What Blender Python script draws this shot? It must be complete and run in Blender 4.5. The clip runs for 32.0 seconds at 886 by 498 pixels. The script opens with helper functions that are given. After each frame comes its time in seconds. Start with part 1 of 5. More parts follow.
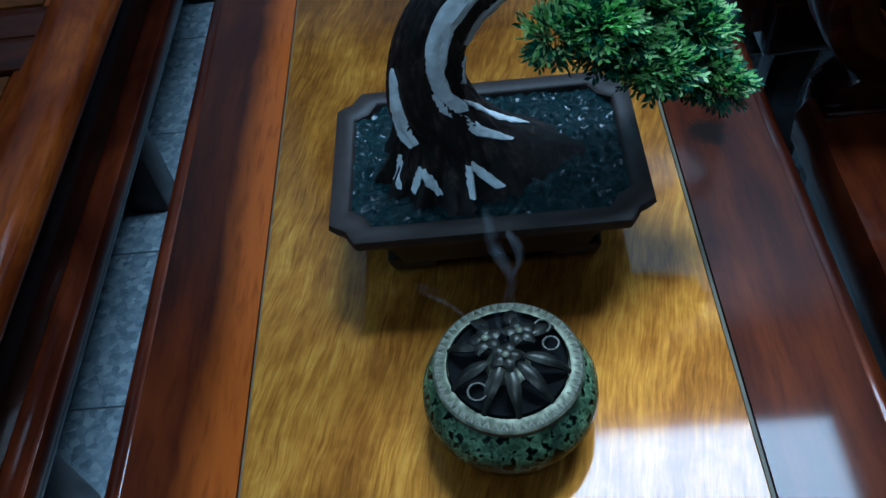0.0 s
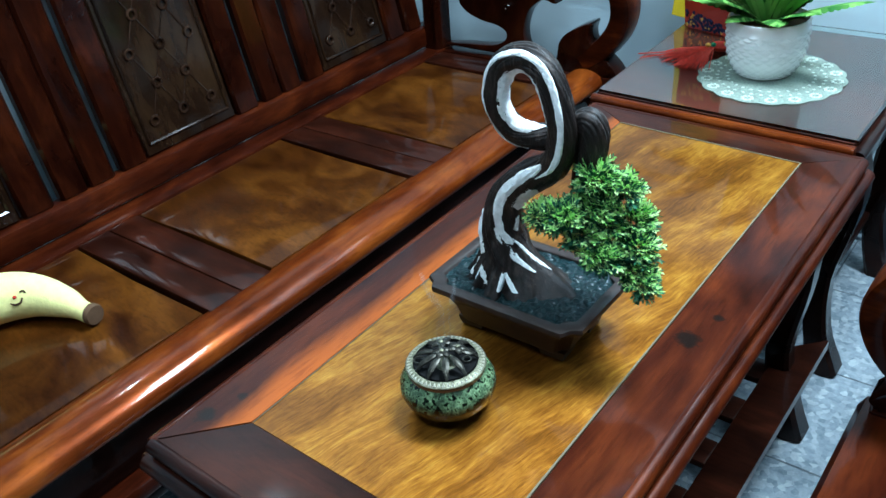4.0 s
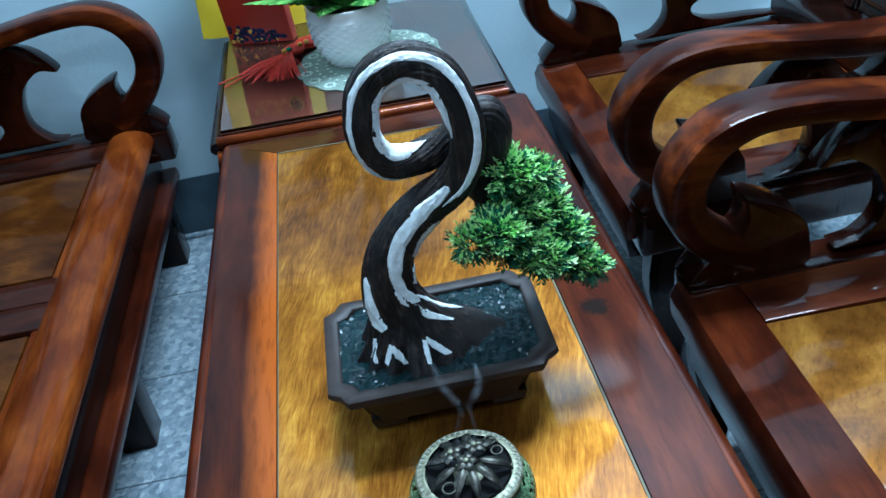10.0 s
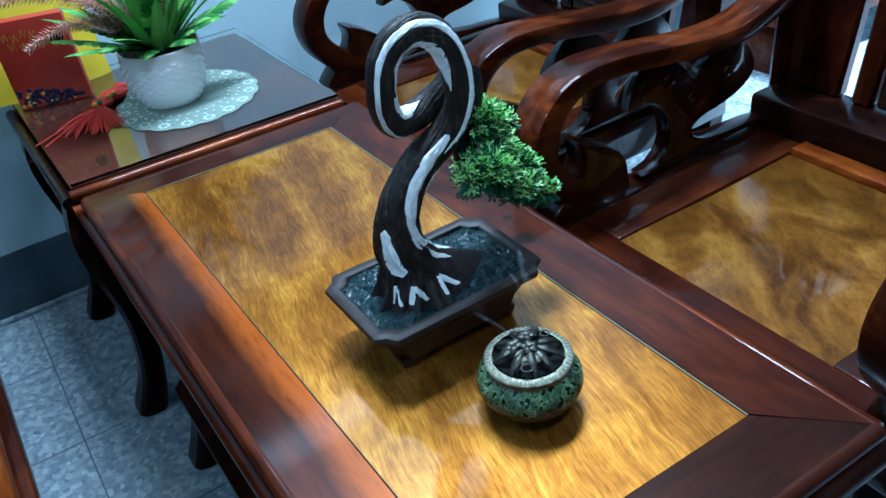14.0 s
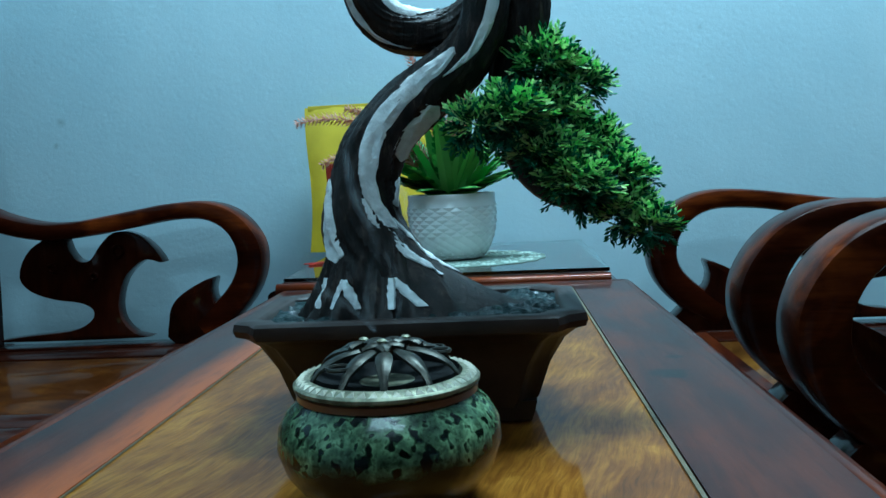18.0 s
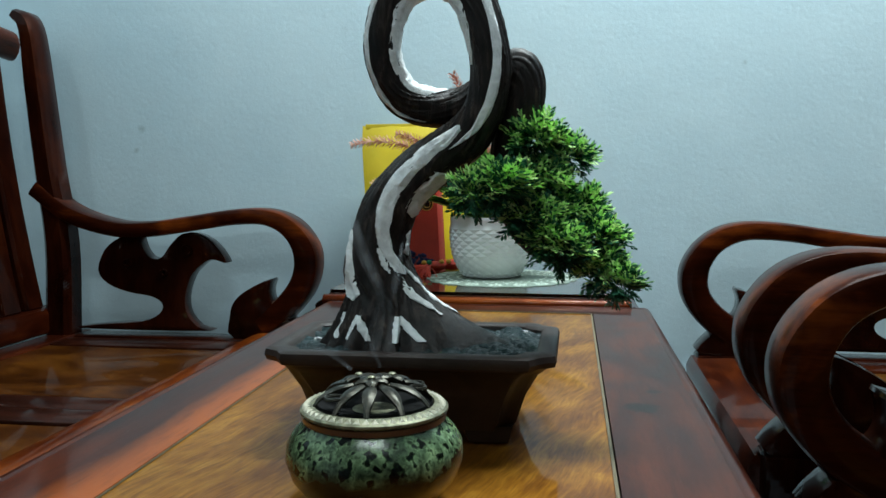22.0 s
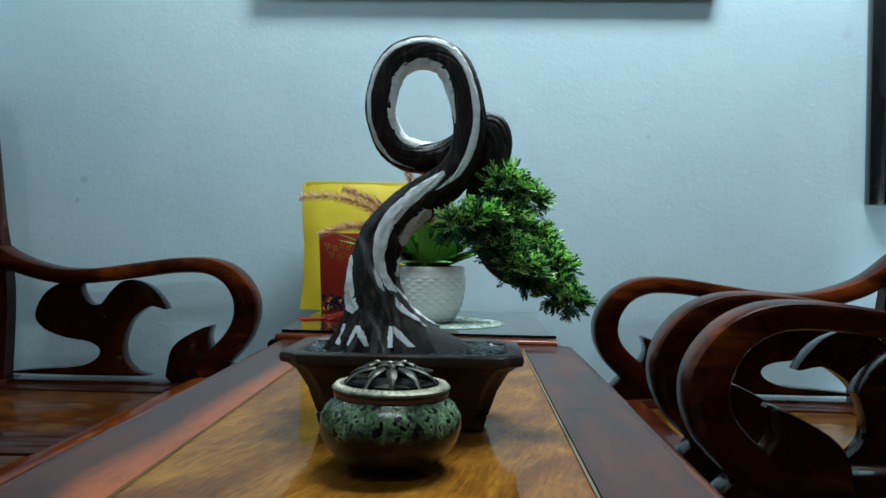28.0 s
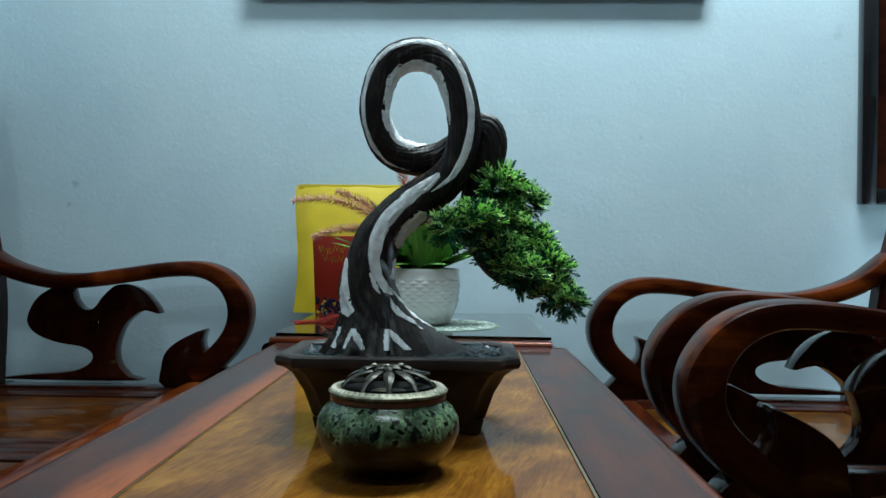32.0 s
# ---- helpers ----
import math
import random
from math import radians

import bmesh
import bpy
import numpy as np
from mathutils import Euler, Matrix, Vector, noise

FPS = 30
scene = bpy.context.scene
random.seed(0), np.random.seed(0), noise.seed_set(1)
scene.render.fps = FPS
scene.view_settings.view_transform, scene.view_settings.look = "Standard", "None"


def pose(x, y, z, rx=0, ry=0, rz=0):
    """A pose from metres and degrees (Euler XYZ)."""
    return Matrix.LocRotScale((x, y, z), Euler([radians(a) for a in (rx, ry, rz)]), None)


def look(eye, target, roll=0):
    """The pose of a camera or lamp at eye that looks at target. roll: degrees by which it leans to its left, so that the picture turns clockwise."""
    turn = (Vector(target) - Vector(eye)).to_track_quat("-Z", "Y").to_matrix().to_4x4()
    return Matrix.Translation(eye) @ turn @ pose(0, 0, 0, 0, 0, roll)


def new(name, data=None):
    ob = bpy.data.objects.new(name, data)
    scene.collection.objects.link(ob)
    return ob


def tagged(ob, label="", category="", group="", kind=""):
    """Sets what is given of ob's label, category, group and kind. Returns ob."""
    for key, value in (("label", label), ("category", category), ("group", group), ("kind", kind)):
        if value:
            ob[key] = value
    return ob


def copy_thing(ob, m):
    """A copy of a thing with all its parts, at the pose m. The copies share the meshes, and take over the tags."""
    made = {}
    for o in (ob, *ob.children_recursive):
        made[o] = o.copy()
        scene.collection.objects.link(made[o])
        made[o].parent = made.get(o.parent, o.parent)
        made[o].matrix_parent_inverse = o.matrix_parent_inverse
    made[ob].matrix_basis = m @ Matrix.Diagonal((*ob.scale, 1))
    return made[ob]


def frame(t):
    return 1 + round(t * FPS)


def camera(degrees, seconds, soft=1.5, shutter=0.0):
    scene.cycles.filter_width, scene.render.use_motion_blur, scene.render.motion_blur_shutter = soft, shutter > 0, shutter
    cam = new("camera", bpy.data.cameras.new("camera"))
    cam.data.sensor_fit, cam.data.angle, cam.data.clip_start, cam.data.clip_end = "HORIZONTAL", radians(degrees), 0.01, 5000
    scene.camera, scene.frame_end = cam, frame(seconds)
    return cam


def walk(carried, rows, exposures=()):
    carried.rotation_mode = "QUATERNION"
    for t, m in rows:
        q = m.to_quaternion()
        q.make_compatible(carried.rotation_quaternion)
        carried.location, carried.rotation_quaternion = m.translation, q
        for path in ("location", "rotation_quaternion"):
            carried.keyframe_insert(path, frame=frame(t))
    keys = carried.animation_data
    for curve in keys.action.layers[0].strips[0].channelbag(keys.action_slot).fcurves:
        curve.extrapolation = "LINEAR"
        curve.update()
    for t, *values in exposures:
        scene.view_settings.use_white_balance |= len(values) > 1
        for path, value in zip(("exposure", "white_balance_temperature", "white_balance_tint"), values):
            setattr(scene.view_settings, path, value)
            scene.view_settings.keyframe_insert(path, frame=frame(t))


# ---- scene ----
cam = camera(55.1, 32.0)
PATH = [
    (0, (0.01, 0.341, 1.085), (-0.115, 1.602, -0.462), -9.3),
    (0.5, (0.057, 0.324, 1.118), (-0.251, 1.586, -0.402), -10.3),
    (1, (0.1, 0.259, 1.166), (-0.332, 1.573, -0.278), -10.2),
    (1.5, (0.141, 0.152, 1.199), (-0.306, 1.544, -0.165), -9.3),
    (2, (0.203, 0.102, 1.227), (-0.309, 1.534, -0.073), -7.9),
    (2.5, (0.325, 0.114, 1.236), (-0.41, 1.485, -0.021), -6.9),
    (3, (0.412, 0.071, 1.256), (-0.472, 1.396, 0.046), -5.8),
    (3.5, (0.47, 0.016, 1.272), (-0.532, 1.346, 0.164), -6.2),
    (5.5, (0.674, 0.19, 1.267), (-0.636, 1.248, 0.189), -4.1),
    (6, (0.674, 0.18, 1.265), (-0.65, 1.215, 0.182), -4.7),
    (6.5, (0.62, 0.14, 1.263), (-0.667, 1.214, 0.172), -5.1),
    (7, (0.496, 0.075, 1.266), (-0.608, 1.334, 0.171), -5.2),
    (7.5, (0.417, 0.017, 1.261), (-0.51, 1.411, 0.168), -6.4),
    (8, (0.343, 0.049, 1.241), (-0.525, 1.471, 0.134), -7.4),
    (8.5, (0.273, 0.131, 1.225), (-0.413, 1.6, 0.053), -7.5),
    (9, (0.196, 0.153, 1.227), (-0.285, 1.662, 0.006), -6.9),
    (9.5, (0.069, 0.135, 1.221), (-0.073, 1.697, -0.021), -8.3),
    (10, (-0.006, 0.118, 1.216), (0.082, 1.751, 0.064), -9.6),
    (10.5, (-0.106, 0.062, 1.221), (0.145, 1.711, 0.116), -10.3),
    (11, (-0.202, -0.009, 1.243), (0.187, 1.631, 0.167), -10.0),
    (11.5, (-0.309, 0.025, 1.26), (0.267, 1.605, 0.178), -10.0),
    (12, (-0.41, 0.065, 1.273), (0.389, 1.551, 0.2), -9.8),
    (12.5, (-0.487, 0.073, 1.262), (0.412, 1.503, 0.191), -8.9),
    (13, (-0.504, 0.072, 1.245), (0.411, 1.483, 0.163), -8.4),
    (13.5, (-0.488, 0.066, 1.241), (0.439, 1.457, 0.143), -7.7),
    (14, (-0.389, 0.062, 1.235), (0.416, 1.506, 0.11), -7.7),
    (14.5, (-0.211, 0.04, 1.253), (0.277, 1.623, 0.131), -6.9),
    (16.5, (0.116, 0.2, 1.061), (-0.124, 1.932, 0.09), -5.0),
    (17, (0.112, 0.224, 0.856), (-0.098, 2.104, 0.209), -5.8),
    (17.5, (0.109, 0.178, 0.767), (-0.077, 2.137, 0.406), -4.5),
    (18, (0.077, 0.192, 0.718), (-0.077, 2.179, 0.549), -2.8),
    (18.5, (0.076, 0.227, 0.692), (-0.058, 2.222, 0.647), -2.0),
    (19, (0.074, 0.245, 0.653), (-0.108, 2.234, 0.756), -1.9),
    (19.5, (0.062, 0.19, 0.669), (-0.119, 2.18, 0.771), -2.0),
    (20, (0.073, 0.098, 0.706), (-0.06, 2.092, 0.789), -1.0),
    (20.5, (0.074, 0.075, 0.708), (-0.043, 2.071, 0.773), -0.9),
    (21, (0.074, 0.066, 0.71), (-0.042, 2.062, 0.766), -0.8),
    (21.5, (0.121, 0.08, 0.743), (-0.087, 2.068, 0.67), -0.3),
    (22, (0.141, 0.09, 0.766), (-0.168, 2.058, 0.594), -0.3),
    (22.5, (0.109, 0.014, 0.742), (-0.11, 1.997, 0.598), -0.7),
    (23, (0.068, -0.062, 0.743), (-0.046, 1.933, 0.676), -0.9),
    (23.5, (0.073, -0.083, 0.734), (-0.015, 1.915, 0.708), -0.1),
    (24, (0.073, -0.069, 0.731), (-0.016, 1.929, 0.7), 1.4),
    (24.5, (0.077, -0.069, 0.728), (-0.009, 1.929, 0.689), 1.1),
    (25, (0.073, -0.067, 0.73), (-0.012, 1.931, 0.698), 1.1),
    (25.5, (0.074, -0.067, 0.733), (-0.013, 1.931, 0.707), 1.2),
    (27.5, (0.077, -0.07, 0.734), (-0.002, 1.928, 0.717), 1.3),
    (28, (0.078, -0.073, 0.732), (0.002, 1.926, 0.723), 1.0),
    (28.5, (0.078, -0.076, 0.733), (0.004, 1.923, 0.724), 1.0),
    (29, (0.079, -0.076, 0.734), (0.008, 1.923, 0.725), 0.8),
    (29.5, (0.08, -0.075, 0.733), (0.01, 1.923, 0.725), 0.7),
    (30, (0.079, -0.074, 0.735), (0.011, 1.925, 0.732), 0.6),
    (30.5, (0.078, -0.077, 0.735), (0.011, 1.922, 0.735), 0.5),
    (31, (0.078, -0.074, 0.733), (0.013, 1.925, 0.731), 0.5),
    (31.5, (0.079, -0.075, 0.732), (0.017, 1.924, 0.729), 0.5),
    (32, (0.075, -0.07, 0.732), (0.016, 1.93, 0.728), 0.6),
]
walk(cam, [(t, look(eye, target, roll)) for t, eye, target, roll in PATH], exposures=[
    (0, 0.15, 4800, 6), (1, 1.15, 5000, 10), (2, 1.62, 5400, 10), (3, 1.75, 5600, 10), (3.5, 1.80, 5700, 10), (5.5, 1.88, 6000, 10), (6.5, 1.88, 6000, 10), (8, 1.58, 5500, 10), (9, 1.68, 5400, 8),
    (11, 1.28, 5100, 10), (12, 1.20, 5050, 10), (13, 1.23, 5050, 10), (14.5, 1.42, 5050, 9), (16.3, 1.30, 5000, 2), (17, 1.34, 4700, -8), (18, 0.98, 5050, -8), (19, 0.93, 5800, 3), (22, 1.15, 6900, 11), (25, 0.98, 6500, 10), (32, 0.92, 6500, 10)])

# ---- world and lights ----
TOP = 0.55          # height of the tea table
SEAT = 0.372        # height of the seats
world = bpy.data.worlds.new("world")
scene.world = world
world.use_nodes = True
world.node_tree.nodes["Background"].inputs[0].default_value = (0.55, 0.68, 0.8, 1)
world.node_tree.nodes["Background"].inputs[1].default_value = 0.03


def area_lamp(name, eye, target, wide, high, watts, colour):
    data = bpy.data.lights.new(name, "AREA")
    data.shape, data.size, data.size_y, data.energy, data.color = "RECTANGLE", wide, high, watts, colour
    ob = new(name, data)
    ob.matrix_world = look(eye, target)
    return ob


area_lamp("tube_light_ceiling", (0.54, 1.58, 2.88), (0.54, 1.58, 0), 1.2, 0.34, 50, (0.76, 0.93, 1.0))
# added fill from the camera side; no such lamp is known
area_lamp("fill_light_south", (0.1, -0.35, 2.88), (0.1, -0.35, 0), 1.2, 0.26, 10, (0.76, 0.93, 1.0))
area_lamp("tube_light_wall", (-1.37, 1.15, 2.22), (0.2, 0.9, 0.2), 0.06, 0.06, 2.2, (0.78, 0.94, 1.0))
# unseen lamp added to brighten the hall floor past the armchairs
area_lamp("hall_floor_light", (2.5, 0.4, 2.88), (2.5, 0.6, 0), 1.2, 0.12, 90, (0.78, 0.94, 1.0)).data.spread = radians(62)


# ---- materials ----
class Nodes:
    """A short way to write node materials."""

    def __init__(self, name, rough=0.5, metal=0.0, coat=0.0, coat_rough=0.1):
        self.mat = bpy.data.materials.new(name)
        self.mat.use_nodes = True
        self.tree = self.mat.node_tree
        self.bsdf = self.tree.nodes["Principled BSDF"]
        self.bsdf.inputs["Roughness"].default_value = rough
        self.bsdf.inputs["Metallic"].default_value = metal
        self.bsdf.inputs["Coat Weight"].default_value = coat
        self.bsdf.inputs["Coat Roughness"].default_value = coat_rough

    def add(self, kind, **values):
        n = self.tree.nodes.new(kind)
        for key, value in values.items():
            n.inputs[key.replace("_", " ")].default_value = value
        return n

    def link(self, a, b):
        self.tree.links.new(a, b)

    def coords(self, scale=(1, 1, 1), turn=(0, 0, 0), kind="Object", shift=False):
        tc = self.tree.nodes.new("ShaderNodeTexCoord")
        m = self.tree.nodes.new("ShaderNodeMapping")
        m.inputs["Scale"].default_value = scale
        if any(turn):
            r = self.tree.nodes.new("ShaderNodeMapping")
            r.inputs["Rotation"].default_value = turn
            self.link(tc.outputs[kind], r.inputs["Vector"])
            self.link(r.outputs[0], m.inputs["Vector"])
        else:
            self.link(tc.outputs[kind], m.inputs["Vector"])
        if shift:
            info = self.tree.nodes.new("ShaderNodeObjectInfo")
            k = self.tree.nodes.new("ShaderNodeMath")
            k.operation = "MULTIPLY"
            k.inputs[1].default_value = 17.0
            self.link(info.outputs["Random"], k.inputs[0])
            self.link(k.outputs[0], m.inputs["Location"])
        return m.outputs[0]

    def noise(self, vec, scale, detail=4.0, rough=0.55, warp=0.0):
        n = self.add("ShaderNodeTexNoise", Scale=scale, Detail=detail, Roughness=rough, Distortion=warp)
        self.link(vec, n.inputs["Vector"])
        return n.outputs["Fac"]

    def ramp(self, fac, stops):
        r = self.tree.nodes.new("ShaderNodeValToRGB")
        e = r.color_ramp.elements
        while len(e) < len(stops):
            e.new(0.5)
        for k, (at, c) in zip(e, stops):
            k.position, k.color = at, (*c, 1)
        self.link(fac, r.inputs[0])
        return r.outputs[0]

    def mix(self, fac, a, b, blend="MIX"):
        m = self.tree.nodes.new("ShaderNodeMix")
        m.data_type, m.blend_type = "RGBA", blend
        for value, slot in ((fac, m.inputs[0]), (a, m.inputs[6]), (b, m.inputs[7])):
            if isinstance(value, (int, float)):
                slot.default_value = value
            elif isinstance(value, tuple):
                slot.default_value = (*value, 1)
            else:
                self.link(value, slot)
        return m.outputs[2]

    def math(self, op, a, b):
        m = self.tree.nodes.new("ShaderNodeMath")
        m.operation = op
        for value, slot in ((a, m.inputs[0]), (b, m.inputs[1])):
            if isinstance(value, (int, float)):
                slot.default_value = value
            else:
                self.link(value, slot)
        return m.outputs[0]

    def colour(self, c):
        if isinstance(c, tuple):
            self.bsdf.inputs["Base Color"].default_value = (*c, 1)
        else:
            self.link(c, self.bsdf.inputs["Base Color"])
        return self

    def rough(self, fac, low, high):
        m = self.tree.nodes.new("ShaderNodeMapRange")
        m.inputs["To Min"].default_value, m.inputs["To Max"].default_value = low, high
        self.link(fac, m.inputs["Value"])
        self.link(m.outputs[0], self.bsdf.inputs["Roughness"])
        return self

    def bump(self, fac, depth, strength=1.0):
        b = self.add("ShaderNodeBump", Strength=strength, Distance=depth)
        self.link(fac, b.inputs["Height"])
        self.link(b.outputs[0], self.bsdf.inputs["Normal"])
        return self


def wood(name, dark, mid, light, along="y", grain=1.0, rough=0.3, coat=0.5, coat_rough=0.06, turn=0.0, streaks=0.35, stretch=0.12, knots=(), ripple=0.0, silk=0.0, sap=None):
    """Varnished wood: clouded figure, grain streaks, pores, a lacquer coat with dust specks; knots as (x, y, z, radius)."""
    w = Nodes(name, rough, silk, coat, coat_rough)
    w.bsdf.inputs["Specular IOR Level"].default_value = 0.10
    w.bsdf.inputs["Coat IOR"].default_value = 1.33
    w.bsdf.inputs["Specular Tint"].default_value = (0.70, 0.46, 0.36, 1)
    size = {"x": (stretch, 1, 1), "y": (1, stretch, 1), "z": (1, 1, stretch)}[along]
    loose = tuple(0.45 + 0.55 * v for v in size)
    vec = w.coords(size, (0, 0, turn), shift=True)
    streak = w.noise(vec, 42 * grain, 5, 0.6, 0.5)
    fine = w.noise(vec, 210 * grain, 3, 0.6, 0.3)
    cloud = w.noise(w.coords(loose, (0, 0, turn), shift=True), 9 * grain, 4, 0.55, 1.2)
    f = w.math("ADD", w.math("MULTIPLY", streak, streaks), w.math("MULTIPLY", cloud, 1 - streaks))
    if ripple:
        curl = w.noise(w.coords(tuple(0.16 if v < 1 else 1.0 for v in size), (0, 0, turn + 0.25)), 330, 2, 0.5, 2.5)
        f = w.math("ADD", f, w.math("MULTIPLY", w.math("SUBTRACT", curl, 0.5), ripple))
    c = w.ramp(f, [(0.34, dark), (0.5, mid), (0.66, light)])
    if sap:
        at, width, tone = sap
        sep = w.tree.nodes.new("ShaderNodeSeparateXYZ")
        w.link(w.coords(), sep.inputs[0])
        k = w.math("ADD", w.math("DIVIDE", w.math("SUBTRACT", sep.outputs[0], at), width), w.math("MULTIPLY", w.math("SUBTRACT", cloud, 0.5), 0.8))
        c = w.mix(w.ramp(k, [(0.0, (0, 0, 0)), (0.6, (0.75, 0.75, 0.75)), (1.0, (0.9, 0.9, 0.9))]), c, tone)
    pores = w.ramp(fine, [(0.34, (0.5, 0.45, 0.4)), (0.5, (1, 1, 1))])
    c = w.mix(0.55, c, pores, "MULTIPLY")
    for x, y, z, r in knots:
        d = w.tree.nodes.new("ShaderNodeVectorMath")
        d.operation = "DISTANCE"
        w.link(w.coords(), d.inputs[0])
        d.inputs[1].default_value = (x, y, z)
        k = w.math("ADD", w.math("DIVIDE", d.outputs["Value"], r), w.math("MULTIPLY", w.noise(w.coords(), 70, 3, 0.6), 0.9))
        c = w.mix(w.ramp(k, [(0.75, (0.96, 0.96, 0.96)), (1.1, (0.45, 0.45, 0.45)), (1.75, (0, 0, 0))]), c, (0.007, 0.004, 0.003))
    dust = w.ramp(w.noise(w.coords(), 900, 1, 0.4), [(0.70, (0, 0, 0)), (0.78, (1, 1, 1))])
    w.colour(c).rough(cloud, rough * 0.8, rough * 1.25)
    w.bump(w.math("ADD", fine, w.math("MULTIPLY", dust, 1.5)), 0.0005, 0.22)
    return w.mat


RED = wood("red_wood", (0.012, 0.0019, 0.00078), (0.043, 0.0066, 0.0019), (0.11, 0.02, 0.0043), "y", 0.8, 0.36, silk=0.2, knots=((0.203, -0.046, TOP, 0.032), (0.22, 0.015, TOP, 0.015)))
RED_X = wood("red_wood_across", (0.014, 0.0023, 0.0012), (0.043, 0.0078, 0.0023), (0.1, 0.022, 0.0055), "x", 0.8, 0.32, silk=0.25)
RED_Z = wood("red_wood_upright", (0.0062, 0.001, 0.00055), (0.022, 0.0036, 0.0012), (0.051, 0.0094, 0.0023), "z", 0.8, 0.28, silk=0.3)
ORANGE = wood("orange_red_wood", (0.047, 0.007, 0.0011), (0.13, 0.023, 0.0031), (0.26, 0.059, 0.007), "y", 0.7, 0.3, 0.6, 0.07, streaks=0.3, silk=0.3)
BOARD = wood("streaked_red_board", (0.012, 0.0019, 0.00062), (0.036, 0.0056, 0.0012), (0.082, 0.014, 0.0023), "y", 0.7, 0.34, 0.6, 0.08, streaks=0.4, silk=0.25, knots=((-0.238, -0.49, TOP, 0.026), (-0.225, -0.44, TOP, 0.012)), sap=(-0.222, 0.042, (0.40, 0.085, 0.008)))
DARK = wood("dark_red_wood", (0.0078, 0.0023, 0.0016), (0.023, 0.0055, 0.0027), (0.051, 0.011, 0.0047), "x", 0.8, 0.32, silk=0.2)
# near-black red wood; shade on low and under parts is in its colour
SHADE_DARK_Y = wood("shade_dark_red_wood_long", (0.0023, 0.001, 0.00078), (0.007, 0.0019, 0.0012), (0.017, 0.0039, 0.002), "y", 0.8, 0.28)
EDGE = wood("polished_edge_wood", (0.039, 0.0055, 0.0011), (0.1, 0.017, 0.0023), (0.2, 0.043, 0.0055), "x", 0.7, 0.3, silk=0.25)
SEATWOOD = wood("seat_wood", (0.027, 0.0062, 0.00094), (0.072, 0.02, 0.0023), (0.15, 0.048, 0.0055), "x", 0.8, 0.4, 0.4, 0.035, 0.2, 0.3, 0.35, silk=0.35)
LEATHERY = wood("carved_brown_wood", (0.0047, 0.0022, 0.0012), (0.012, 0.0051, 0.0025), (0.025, 0.012, 0.0051), "z", 0.7, 0.24, 0.8, 0.08)

BOSSWOOD = wood("polished_boss_wood", (0.0078, 0.0039, 0.0023), (0.02, 0.0094, 0.0055), (0.039, 0.02, 0.012), "z", 0.7, 0.14, 1.0, 0.04)


def golden_wood():
    """Golden lacquered panel: broad silky bands and thin wavy grain lines that lean across the board."""
    w = Nodes("golden_wood", 0.48, 0.75, 0.55, 0.07)
    w.bsdf.inputs["Coat IOR"].default_value = 1.40
    w.bsdf.inputs["Specular Tint"].default_value = (0.72, 0.36, 0.12, 1)
    tc = w.tree.nodes.new("ShaderNodeTexCoord")
    turn = w.tree.nodes.new("ShaderNodeMapping")
    turn.inputs["Rotation"].default_value = (0, 0, 0.22)
    w.link(tc.outputs["Object"], turn.inputs["Vector"])
    swirl = w.add("ShaderNodeTexNoise", Scale=11.0, Detail=2.0)
    w.link(turn.outputs[0], swirl.inputs["Vector"])
    push = w.tree.nodes.new("ShaderNodeVectorMath")
    push.operation = "MULTIPLY_ADD"
    push.inputs[1].default_value = (0.022, 0.0, 0.0)
    w.link(swirl.outputs["Color"], push.inputs[0])
    w.link(turn.outputs[0], push.inputs[2])

    def lines(stretch, scale, detail, warp):
        m = w.tree.nodes.new("ShaderNodeMapping")
        m.inputs["Scale"].default_value = (1, stretch, 1)
        w.link(push.outputs[0], m.inputs["Vector"])
        return w.noise(m.outputs[0], scale, detail, 0.6, warp)
    thin, mid, band = lines(0.05, 640, 3, 0.2), lines(0.10, 300, 4, 0.35), lines(0.30, 9, 5, 1.4)
    cross = lines(0.9, 34, 3, 0.6)
    f = w.math("ADD", w.math("MULTIPLY", mid, 0.26), w.math("ADD", w.math("MULTIPLY", band, 0.58), w.math("MULTIPLY", cross, 0.16)))
    c = w.ramp(f, [(0.35, (0.09, 0.028, 0.003)), (0.47, (0.21, 0.073, 0.008)), (0.55, (0.335, 0.136, 0.015)), (0.65, (0.52, 0.255, 0.036))])
    c = w.mix(0.38, c, w.ramp(thin, [(0.34, (0.34, 0.25, 0.16)), (0.50, (1, 1, 1)), (0.68, (1.2, 1.2, 1.15))]), "MULTIPLY")
    w.colour(c).rough(band, 0.40, 0.56)
    w.bump(thin, 0.0006, 0.3)
    return w.mat


GOLD = golden_wood()


